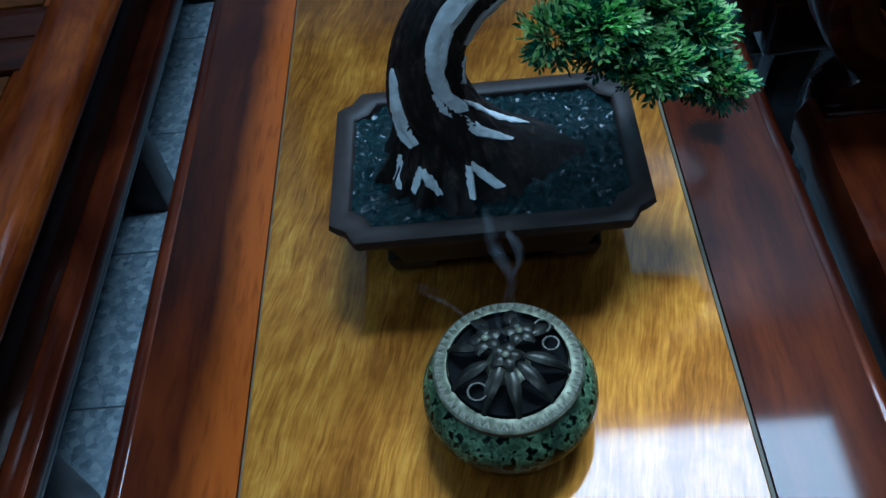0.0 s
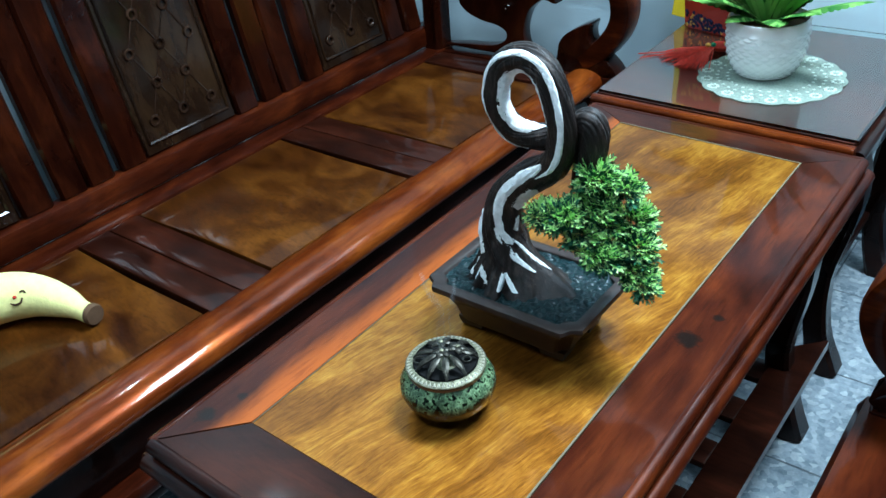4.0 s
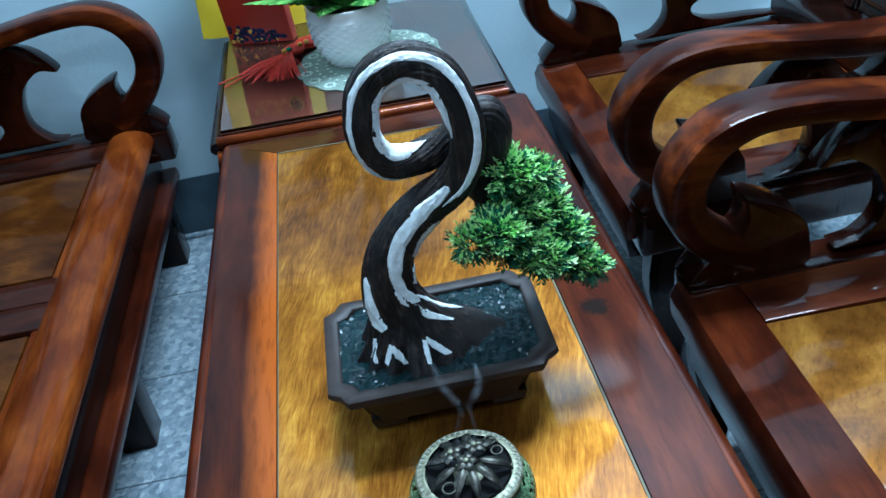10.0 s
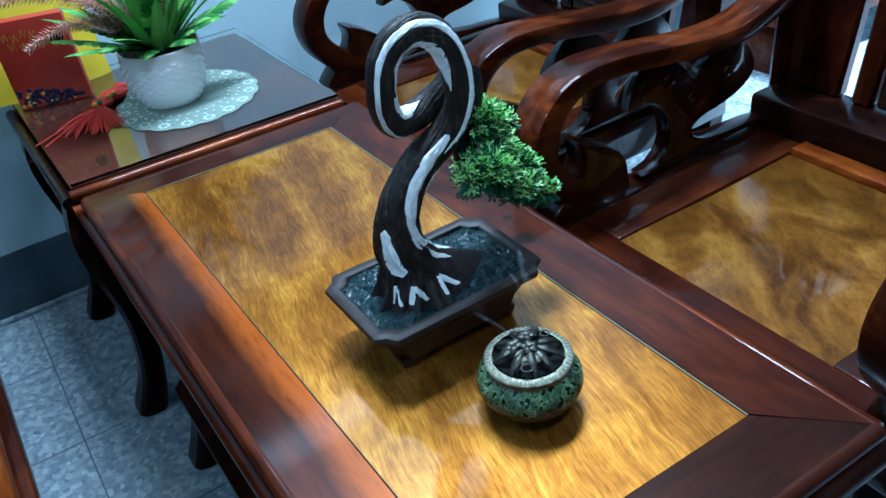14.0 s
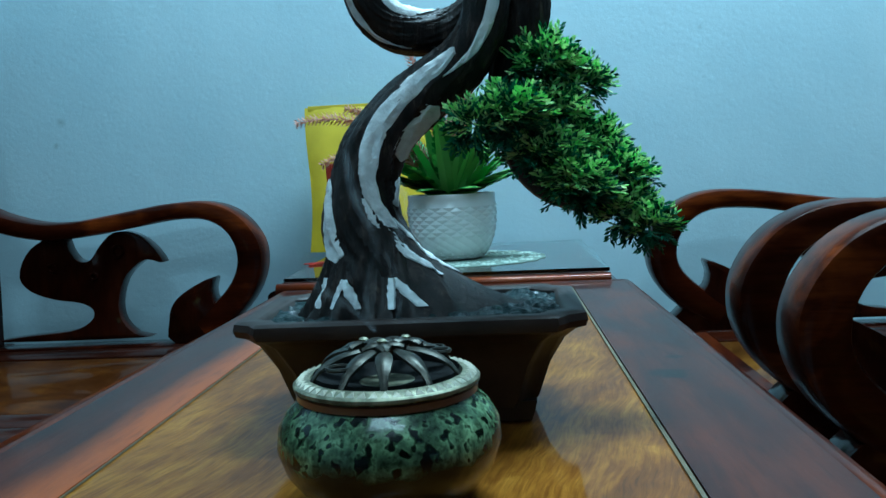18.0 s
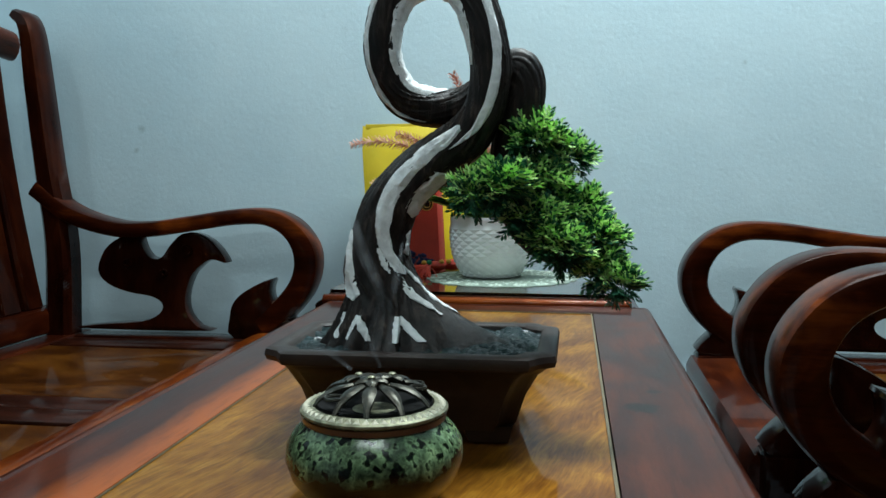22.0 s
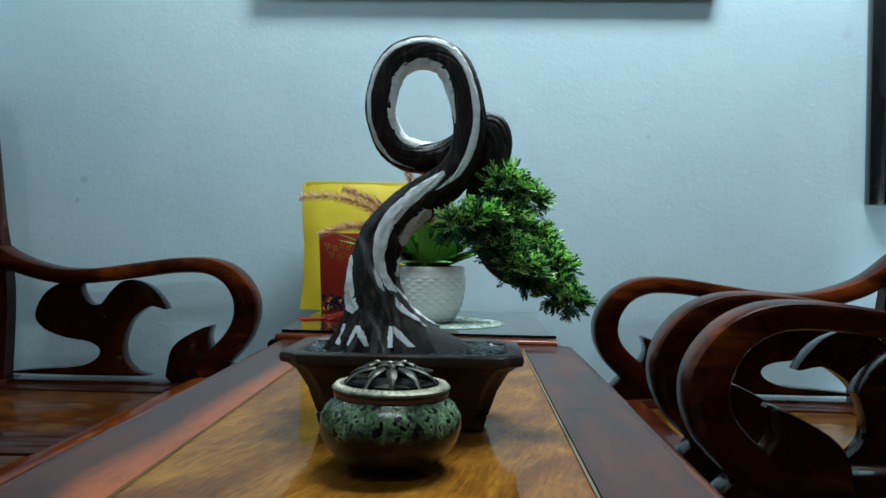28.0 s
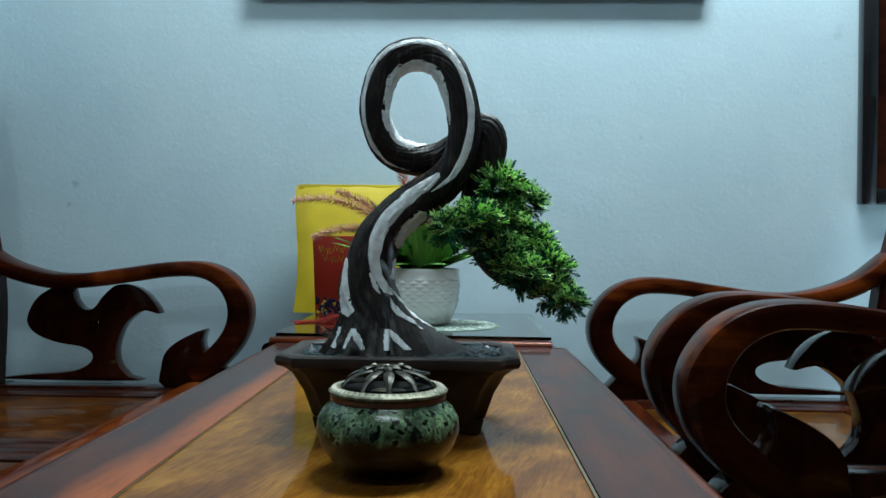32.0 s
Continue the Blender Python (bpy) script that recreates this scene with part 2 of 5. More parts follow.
def painted_wall():
    w = Nodes("blue_wall_paint", 0.75)
    vec = w.coords()
    broad = w.noise(vec, 1.6, 4, 0.6)
    fine = w.noise(vec, 95, 5, 0.7)
    c = w.ramp(broad, [(0.3, (0.41, 0.54, 0.595)), (0.7, (0.52, 0.64, 0.68))])
    spots = w.ramp(w.noise(vec, 6.5, 3, 0.5), [(0.20, (0.62, 0.62, 0.62)), (0.28, (1, 1, 1))])
    c = w.mix(0.6, c, spots, "MULTIPLY")
    for x, z, r in ((-0.962, 0.889, 0.022), (-0.978, 0.835, 0.014), (0.52, 1.02, 0.012)):
        d = w.tree.nodes.new("ShaderNodeVectorMath")
        d.operation = "DISTANCE"
        w.link(vec, d.inputs[0])
        d.inputs[1].default_value = (x, 2.14, z)
        k = w.math("ADD", w.math("DIVIDE", d.outputs["Value"], r), w.math("MULTIPLY", w.noise(vec, 60, 3, 0.6), 0.8))
        c = w.mix(w.ramp(k, [(0.4, (0.42, 0.42, 0.42)), (1.3, (0, 0, 0))]), c, (0.16, 0.20, 0.21))
    w.colour(c).bump(w.math("ADD", fine, w.noise(vec, 22, 4, 0.6)), 0.0020, 0.32)
    return w.mat


def plain(name, c, rough=0.5, metal=0.0, coat=0.0, spread=0.15, scale=40, bump=0.0):
    w = Nodes(name, rough, metal, coat)
    w.bsdf.inputs["Specular IOR Level"].default_value = 0.5 if max(c) > 0.2 or coat else 0.15
    f = w.noise(w.coords(), scale, 4, 0.6)
    lo, hi = tuple(v * (1 - spread) for v in c), tuple(min(1, v * (1 + spread)) for v in c)
    w.colour(w.ramp(f, [(0.3, lo), (0.7, hi)]))
    if bump:
        w.bump(f, bump, 0.6)
    return w.mat


def terrazzo():
    w = Nodes("grey_terrazzo", 0.22, 0, 0.25, 0.1)
    vec = w.coords(shift=True)
    v = w.add("ShaderNodeTexVoronoi", Scale=85.0)
    w.link(vec, v.inputs["Vector"])
    chips = w.ramp(v.outputs["Color"], [(0.0, (0.06, 0.09, 0.11)), (0.25, (0.155, 0.20, 0.23)), (0.6, (0.28, 0.33, 0.36)), (0.9, (0.52, 0.57, 0.58))])
    fine = w.ramp(w.noise(vec, 60, 5, 0.7), [(0.35, (0.135, 0.17, 0.20)), (0.65, (0.31, 0.36, 0.39))])
    w.colour(w.mix(0.5, fine, chips)).rough(w.noise(vec, 8, 3), 0.15, 0.32)
    return w.mat


WALL = painted_wall()
BASE_BAND = plain("dark_blue_grey_paint", (0.06, 0.085, 0.105), 0.5, spread=0.25, scale=12)
# ceiling out of view, greyed down to lower the bounce light
CEIL = plain("greyed_unseen_ceiling", (0.34, 0.36, 0.36), 0.8, spread=0.04, scale=3)
TILE = terrazzo()
GROUT = plain("dark_grout", (0.10, 0.12, 0.13), 0.8)
BLACK = plain("black_plastic", (0.012, 0.013, 0.015), 0.35)
FRAME_BLACK = plain("black_lacquer", (0.008, 0.008, 0.009), 0.25, coat=0.5)
INLAY = plain("pale_inlay", (0.15, 0.12, 0.075), 0.4)
CLAY = plain("dark_brown_clay", (0.026, 0.0160, 0.0130), 0.5, spread=0.3, scale=60, bump=0.0006)
CLAY.node_tree.nodes["Principled BSDF"].inputs["Specular IOR Level"].default_value = 0.3
WHITE_PAINT = plain("white_paint", (0.82, 0.83, 0.82), 0.45, spread=0.16, scale=150, bump=0.0035)
CERAMIC = plain("white_ceramic", (0.84, 0.85, 0.83), 0.22, coat=0.5, spread=0.03, scale=10)
YELLOW = plain("yellow_film", (0.55, 0.40, 0.010), 0.45, coat=0.08, spread=0.12, scale=8, bump=0.004)
REDCARD = plain("red_card", (0.34, 0.018, 0.004), 0.5, coat=0.0, spread=0.15, scale=14)
GOLDINK = plain("gold_ink", (0.62, 0.36, 0.06), 0.35, 0.6)
BERRY = plain("dark_blue_berry", (0.012, 0.014, 0.04), 0.35, spread=0.5, scale=90)
REDTHREAD = plain("red_silk_thread", (0.52, 0.020, 0.003), 0.6, spread=0.3, scale=160)
BANANA = plain("pale_yellow_plush", (0.84, 0.76, 0.30), 0.95, spread=0.08, scale=90, bump=0.002)
DURIAN = plain("pale_green_plush", (0.48, 0.70, 0.34), 0.95, spread=0.08, scale=90, bump=0.002)
FELT = plain("green_felt", (0.01, 0.22, 0.10), 0.9)
BROWNPLUSH = plain("brown_plush", (0.10, 0.055, 0.03), 0.95)
STITCH = plain("dark_stitch", (0.06, 0.03, 0.02), 0.9)
LAMPWHITE = plain("lamp_housing", (0.8, 0.8, 0.8), 0.4)


def bark():
    w = Nodes("dark_brown_bark", 0.5, 0, 0.06, 0.3)
    w.bsdf.inputs["Specular IOR Level"].default_value = 0.25
    vec = w.coords((1, 1, 0.22))
    n = w.noise(vec, 130, 6, 0.65, 0.6)
    big = w.noise(w.coords(), 25, 3)
    c = w.ramp(n, [(0.35, (0.006, 0.004, 0.0035)), (0.55, (0.018, 0.012, 0.010)), (0.74, (0.10, 0.070, 0.056))])
    w.colour(w.mix(0.5, c, w.ramp(big, [(0.35, (0.55, 0.5, 0.5)), (0.65, (1, 1, 1))]), "MULTIPLY")).bump(n, 0.0022, 0.8)
    return w.mat


def soil_mat():
    w = Nodes("blue_black_resin_soil", 0.3, 0, 0.2, 0.08)
    n = w.noise(w.coords(), 210, 5, 0.65)
    w.bsdf.inputs["Specular IOR Level"].default_value = 0.25
    w.colour(w.ramp(n, [(0.35, (0.001, 0.008, 0.010)), (0.6, (0.002, 0.022, 0.024)), (0.8, (0.008, 0.055, 0.056))])).bump(n, 0.0045, 1.0)
    return w.mat


def glaze():
    """Pale green glaze with ringed dark spots; shade under the bowl is painted in as black brown."""
    w = Nodes("speckled_green_glaze", 0.26, 0, 0.2, 0.06)
    w.bsdf.inputs["Specular IOR Level"].default_value = 0.25
    vec = w.coords((1, 1, 0.9))
    d = w.noise(vec, 165, 1.5, 0.5, 0.1)
    base = w.ramp(w.noise(vec, 70, 5, 0.65, 0.5), [(0.34, (0.04, 0.06, 0.036)), (0.5, (0.095, 0.150, 0.080)), (0.64, (0.21, 0.30, 0.165))])
    spots = w.ramp(d, [(0.37, (0.015, 0.025, 0.02)), (0.42, (0.25, 0.3, 0.25)), (0.45, (1.2, 1.25, 1.15)), (0.62, (0.6, 0.65, 0.6))])
    fine = w.ramp(w.noise(vec, 420, 2, 0.5), [(0.38, (0.25, 0.28, 0.25)), (0.5, (1, 1, 1))])
    sep = w.tree.nodes.new("ShaderNodeSeparateXYZ")
    w.link(w.coords(), sep.inputs[0])
    # mask for the painted shade where the bowl curves under
    low = w.ramp(w.math("ADD", sep.outputs[2], w.math("MULTIPLY", w.noise(vec, 40, 4), 0.030)), [(0.046, (1, 1, 1)), (0.055, (0, 0, 0))])
    c = w.mix(0.7, w.mix(1.0, base, spots, "MULTIPLY"), fine, "MULTIPLY")
    w.colour(w.mix(low, c, (0.004, 0.002, 0.0015))).bump(d, 0.0012, 0.4)
    return w.mat


def leaf_mat(name, c1, c2):
    w = Nodes(name, 0.5)
    w.bsdf.inputs["Specular IOR Level"].default_value = 0.25
    g = w.tree.nodes.new("ShaderNodeNewGeometry")
    w.colour(w.ramp(g.outputs["Random Per Island"], [(0.1, c1), (0.9, c2)]))
    thin, both = w.tree.nodes.new("ShaderNodeBsdfTranslucent"), w.tree.nodes.new("ShaderNodeMixShader")
    both.inputs[0].default_value = 0.45
    w.link(w.bsdf.inputs["Base Color"].links[0].from_socket, thin.inputs["Color"])
    w.link(w.bsdf.outputs[0], both.inputs[1])
    w.link(thin.outputs[0], both.inputs[2])
    w.link(both.outputs[0], w.tree.nodes["Material Output"].inputs["Surface"])
    return w.mat


def brass():
    w = Nodes("aged_brass", 0.5, 0.6)
    n = w.noise(w.coords(), 160, 4)
    w.colour(w.ramp(n, [(0.35, (0.085, 0.086, 0.052)), (0.65, (0.26, 0.25, 0.165))])).bump(n, 0.0005, 0.4)
    return w.mat


BARK = bark()
SOIL = soil_mat()
GLAZE = glaze()
BRASS = brass()
PALE_BRASS = plain("pale_worn_brass", (0.46, 0.43, 0.33), 0.4, 0.4, spread=0.2, scale=300)
DARKBRASS = plain("dark_bronze", (0.045, 0.042, 0.034), 0.38, 0.8, spread=0.5, scale=120, bump=0.0006)
GAP_BLACK = plain("lid_gap_shade", (0.006, 0.006, 0.006), 0.9)
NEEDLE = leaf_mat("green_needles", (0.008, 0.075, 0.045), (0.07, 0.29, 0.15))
# pale plastic tips, brightened further to carry light on the outer sprays
NEEDLE_LIT_TIP = leaf_mat("lit_light_green_needle_tips", (0.44, 0.82, 0.25), (0.80, 0.98, 0.52))
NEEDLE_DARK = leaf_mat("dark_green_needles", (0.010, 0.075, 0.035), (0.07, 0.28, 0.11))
FERN = leaf_mat("fern_green", (0.035, 0.18, 0.03), (0.28, 0.58, 0.13))
PINK = leaf_mat("pink_plume", (0.56, 0.25, 0.17), (0.86, 0.58, 0.48))
LACE = plain("cream_lace", (0.27, 0.34, 0.28), 0.7, spread=0.35, scale=260, bump=0.001)
LACE.node_tree.nodes["Principled BSDF"].inputs["Alpha"].default_value = 0.6
LACE_KNOT = plain("pale_lace_knots", (0.40, 0.47, 0.40), 0.6, spread=0.1, scale=200)


def glass_mat(name, tint, rough=0.02):
    w = Nodes(name, rough)
    w.colour(tint)
    w.bsdf.inputs["Transmission Weight"].default_value = 1.0
    w.bsdf.inputs["IOR"].default_value = 1.5
    return w.mat


GLASS = glass_mat("table_glass", (0.86, 0.93, 0.91))


def smoke_mat():
    m = bpy.data.materials.new("thin_smoke")
    m.use_nodes = True
    t = m.node_tree
    t.nodes.clear()
    out, mix = t.nodes.new("ShaderNodeOutputMaterial"), t.nodes.new("ShaderNodeMixShader")
    clear, grey = t.nodes.new("ShaderNodeBsdfTransparent"), t.nodes.new("ShaderNodeBsdfDiffuse")
    grey.inputs[0].default_value = (0.75, 0.8, 0.85, 1)
    tc, n, r = t.nodes.new("ShaderNodeTexCoord"), t.nodes.new("ShaderNodeTexNoise"), t.nodes.new("ShaderNodeMapRange")
    n.inputs["Scale"].default_value = 60
    r.inputs["From Min"].default_value, r.inputs["From Max"].default_value = 0.35, 0.75
    r.inputs["To Min"].default_value, r.inputs["To Max"].default_value = 0.0, 0.065
    t.links.new(tc.outputs["Object"], n.inputs["Vector"])
    t.links.new(n.outputs["Fac"], r.inputs["Value"])
    t.links.new(r.outputs[0], mix.inputs[0])
    t.links.new(clear.outputs[0], mix.inputs[1])
    t.links.new(grey.outputs[0], mix.inputs[2])
    t.links.new(mix.outputs[0], out.inputs[0])
    return m


SMOKE = smoke_mat()


# ---- building helpers ----
def part(name, bm, material, parent=None, label="", smooth=True):
    """Links a bmesh, written in the place's own coordinates, as one mesh object under a thing or part."""
    me = bpy.data.meshes.new(name)
    up = parent
    while up:
        bmesh.ops.translate(bm, verts=bm.verts[:], vec=-up.location)
        up = up.parent
    bm.normal_update()
    if smooth:
        for f in bm.faces:
            f.smooth = True
        for e in bm.edges:
            if len(e.link_faces) == 2 and e.calc_face_angle(0) > 0.7:
                e.smooth = False
    bm.to_mesh(me)
    bm.free()
    me.materials.append(material)
    ob = new(name, me)
    ob.parent = parent
    if label:
        ob["label"] = label
    return ob


def thing(name, at, label, category, group="", kind=""):
    ob = new(name)
    ob.empty_display_size = 0.1
    ob.location = at
    return tagged(ob, label, category, group, kind)


def box(x0, x1, y0, y1, z0, z1, bevel=0.004, segments=2):
    bm = bmesh.new()
    bmesh.ops.create_cube(bm, size=1, matrix=Matrix.Translation(((x0 + x1) / 2, (y0 + y1) / 2, (z0 + z1) / 2)) @ Matrix.Diagonal((x1 - x0, y1 - y0, z1 - z0, 1)))
    if bevel:
        bmesh.ops.bevel(bm, geom=bm.edges[:], offset=bevel, segments=segments, profile=0.5, affect="EDGES", clamp_overlap=True)
    return bm


def join(*parts):
    bm = bmesh.new()
    for other in parts:
        me = bpy.data.meshes.new("tmp")
        other.to_mesh(me)
        other.free()
        bm.from_mesh(me)
        bpy.data.meshes.remove(me)
    return bm


def spline(points, n):
    """Points along a smooth curve through the given ones (any dimension), n per stretch."""
    p = [np.array(q, float) for q in points]
    p = [2 * p[0] - p[1], *p, 2 * p[-1] - p[-2]]
    out = []
    for a, b, c, d in zip(p, p[1:], p[2:], p[3:]):
        for k in range(n):
            t = k / n
            out.append(0.5 * (2 * b + (c - a) * t + (2 * a - 5 * b + 4 * c - d) * t * t + (3 * b - a - 3 * c + d) * t**3))
    return out + [p[-2]]


def loop_spline(points, n):
    p = [np.array(q, float) for q in points]
    out = []
    for i in range(len(p)):
        a, b, c, d = p[i - 1], p[i], p[(i + 1) % len(p)], p[(i + 2) % len(p)]
        for k in range(n):
            t = k / n
            out.append(0.5 * (2 * b + (c - a) * t + (2 * a - 5 * b + 4 * c - d) * t * t + (3 * b - a - 3 * c + d) * t**3))
    return out


def frames_along(pts, front=(0, -1, 0)):
    """Tangent, front and side at each point of a path; front stays near one direction."""
    out = []
    for i, q in enumerate(pts):
        t = (pts[min(i + 1, len(pts) - 1)] - pts[max(i - 1, 0)])[:3]
        t = t / np.linalg.norm(t)
        f = np.array(front, float) - t * np.dot(t, front)
        f = f / max(np.linalg.norm(f), 1e-6)
        out.append((t, f, np.cross(t, f)))
    return out


def sweep(pts, section, seg_closed=True, front=(0, -1, 0), caps=True):
    """Sweeps a section (a function of step and point giving (a, b) offsets to front and side) along pts."""
    bm, rings = bmesh.new(), []
    for i, (q, (t, f, s)) in enumerate(zip(pts, frames_along(pts, front))):
        rings.append([bm.verts.new(q[:3] + f * a + s * b) for a, b in section(i, q)])
    n = len(rings[0])
    for r0, r1 in zip(rings, rings[1:]):
        for k in range(n if seg_closed else n - 1):
            bm.faces.new((r0[k], r0[(k + 1) % n], r1[(k + 1) % n], r1[k]))
    if caps and seg_closed:
        bm.faces.new(rings[0][::-1])
        bm.faces.new(rings[-1])
    return bm


def tube(points, n=6, seg=12, front=(0, -1, 0), lump=0.0):
    """A round tube through points (x, y, z, radius)."""
    pts = spline(points, n)

    def section(i, q):
        out = []
        for k in range(seg):
            a = 2 * math.pi * k / seg
            r = q[3]
            if lump:
                r *= 1 + lump * noise.noise(Vector((q[0] * 40 + 3 * math.cos(a), q[1] * 40 + 3 * math.sin(a), q[2] * 40)))
            out.append((r * math.cos(a), r * math.sin(a)))
        return out
    return sweep(pts, section, True, front)


def plate(outline, y0, y1, bevel=0.006, plane="xz"):
    """A flat piece cut to an outline, with rounded edges."""
    bm = bmesh.new()
    at = (lambda a, b, d: (a, d, b)) if plane == "xz" else (lambda a, b, d: (a, b, d)) if plane == "xy" else (lambda a, b, d: (d, a, b))
    face = bm.faces.new([bm.verts.new(at(p[0], p[1], y0)) for p in outline])
    made = bmesh.ops.extrude_face_region(bm, geom=[face])
    shift = Vector(at(0, 0, y1 - y0))
    bmesh.ops.translate(bm, verts=[v for v in made["geom"] if isinstance(v, bmesh.types.BMVert)], vec=shift)
    bmesh.ops.recalc_face_normals(bm, faces=bm.faces[:])
    if bevel:
        rim = [e for e in bm.edges if len(e.link_faces) == 2 and any(len(f.verts) > 4 for f in e.link_faces)]
        bmesh.ops.bevel(bm, geom=rim, offset=bevel, segments=2, profile=0.5, affect="EDGES", clamp_overlap=True)
    return bm


def lathe(profile, seg=48, centre=(0, 0)):
    bm, rings = bmesh.new(), []
    for r, z in profile:
        rings.append([bm.verts.new((centre[0] + r * math.cos(2 * math.pi * k / seg), centre[1] + r * math.sin(2 * math.pi * k / seg), z)) for k in range(seg)])
    for r0, r1 in zip(rings, rings[1:]):
        for k in range(seg):
            bm.faces.new((r0[k], r0[(k + 1) % seg], r1[(k + 1) % seg], r1[k]))
    bm.faces.new(rings[0][::-1])
    bm.faces.new(rings[-1])
    return bm


def ball(x, y, z, rx, ry, rz, seg=16):
    bm = bmesh.new()
    bmesh.ops.create_uvsphere(bm, u_segments=seg, v_segments=seg // 2, radius=1, matrix=Matrix.Translation((x, y, z)) @ Matrix.Diagonal((rx, ry, rz, 1)))
    return bm


def ring(x, y, z, big, small, normal="y", seg=20):
    bm, rows = bmesh.new(), []
    for i in range(seg):
        a = 2 * math.pi * i / seg
        row = []
        for k in range(6):
            b = 2 * math.pi * k / 6
            u, v, w = (big + small * math.cos(b)) * math.cos(a), (big + small * math.cos(b)) * math.sin(a), small * math.sin(b)
            p = {"y": (u, w, v), "x": (w, u, v), "z": (u, v, w)}[normal]
            row.append(bm.verts.new((x + p[0], y + p[1], z + p[2])))
        rows.append(row)
    for i in range(seg):
        for k in range(6):
            bm.faces.new((rows[i][k], rows[(i + 1) % seg][k], rows[(i + 1) % seg][(k + 1) % 6], rows[i][(k + 1) % 6]))
    return bm


def structure(name, bm, material, label, category):
    return tagged(part(name, bm, material), label, category, kind="structure")


# ---- the room ----
X0, X1, Y0, Y1, HIGH = -1.46, 4.6, -5.6, 2.14, 3.0
structure("wall_north", box(X0 - 0.12, X1 + 0.12, Y1, Y1 + 0.12, 0, HIGH, 0), WALL, "light blue painted plaster wall behind the side table", "wall")
structure("wall_west", box(X0 - 0.12, X0, Y0, Y1, 0, HIGH, 0), WALL, "light blue painted plaster wall behind the sofa", "wall")
structure("wall_east", box(X1, X1 + 0.12, Y0, Y1, 0, HIGH, 0), WALL, "light blue painted plaster wall beyond the armchairs", "wall")
# south wall is never seen; made dark to cut fill light
structure("wall_south", box(X0 - 0.12, X1 + 0.12, Y0 - 0.12, Y0, 0, HIGH, 0), plain("dark_unseen_wall", (0.05, 0.025, 0.015), 0.5, scale=6), "unseen dark wall added to hold down the fill light", "wall")
structure("ceiling", box(X0 - 0.12, X1 + 0.12, Y0 - 0.12, Y1 + 0.12, HIGH, HIGH + 0.1, 0), CEIL, "unseen flat ceiling greyed to cut bounce light", "ceiling")
structure("baseboard_north", box(X0, X1, Y1 - 0.004, Y1, 0, 0.175, 0), BASE_BAND, "dark blue grey painted band along the wall foot", "baseboard")
structure("baseboard_west", box(X0, X0 + 0.004, Y0, Y1 - 0.004, 0, 0.175, 0), BASE_BAND, "dark blue grey painted band along the wall foot", "baseboard")
structure("trim_north", box(X0, X1, Y1 - 0.02, Y1 - 0.004, 0, 0.012, 0.003), TILE, "pale terrazzo skirting strip on the floor edge", "trim")


# ---- tea table ----
def quad_board(a, b, c, d, z0, z1, bevel=0.0015):
    return plate([a, b, c, d], z0, z1, bevel, "xy")


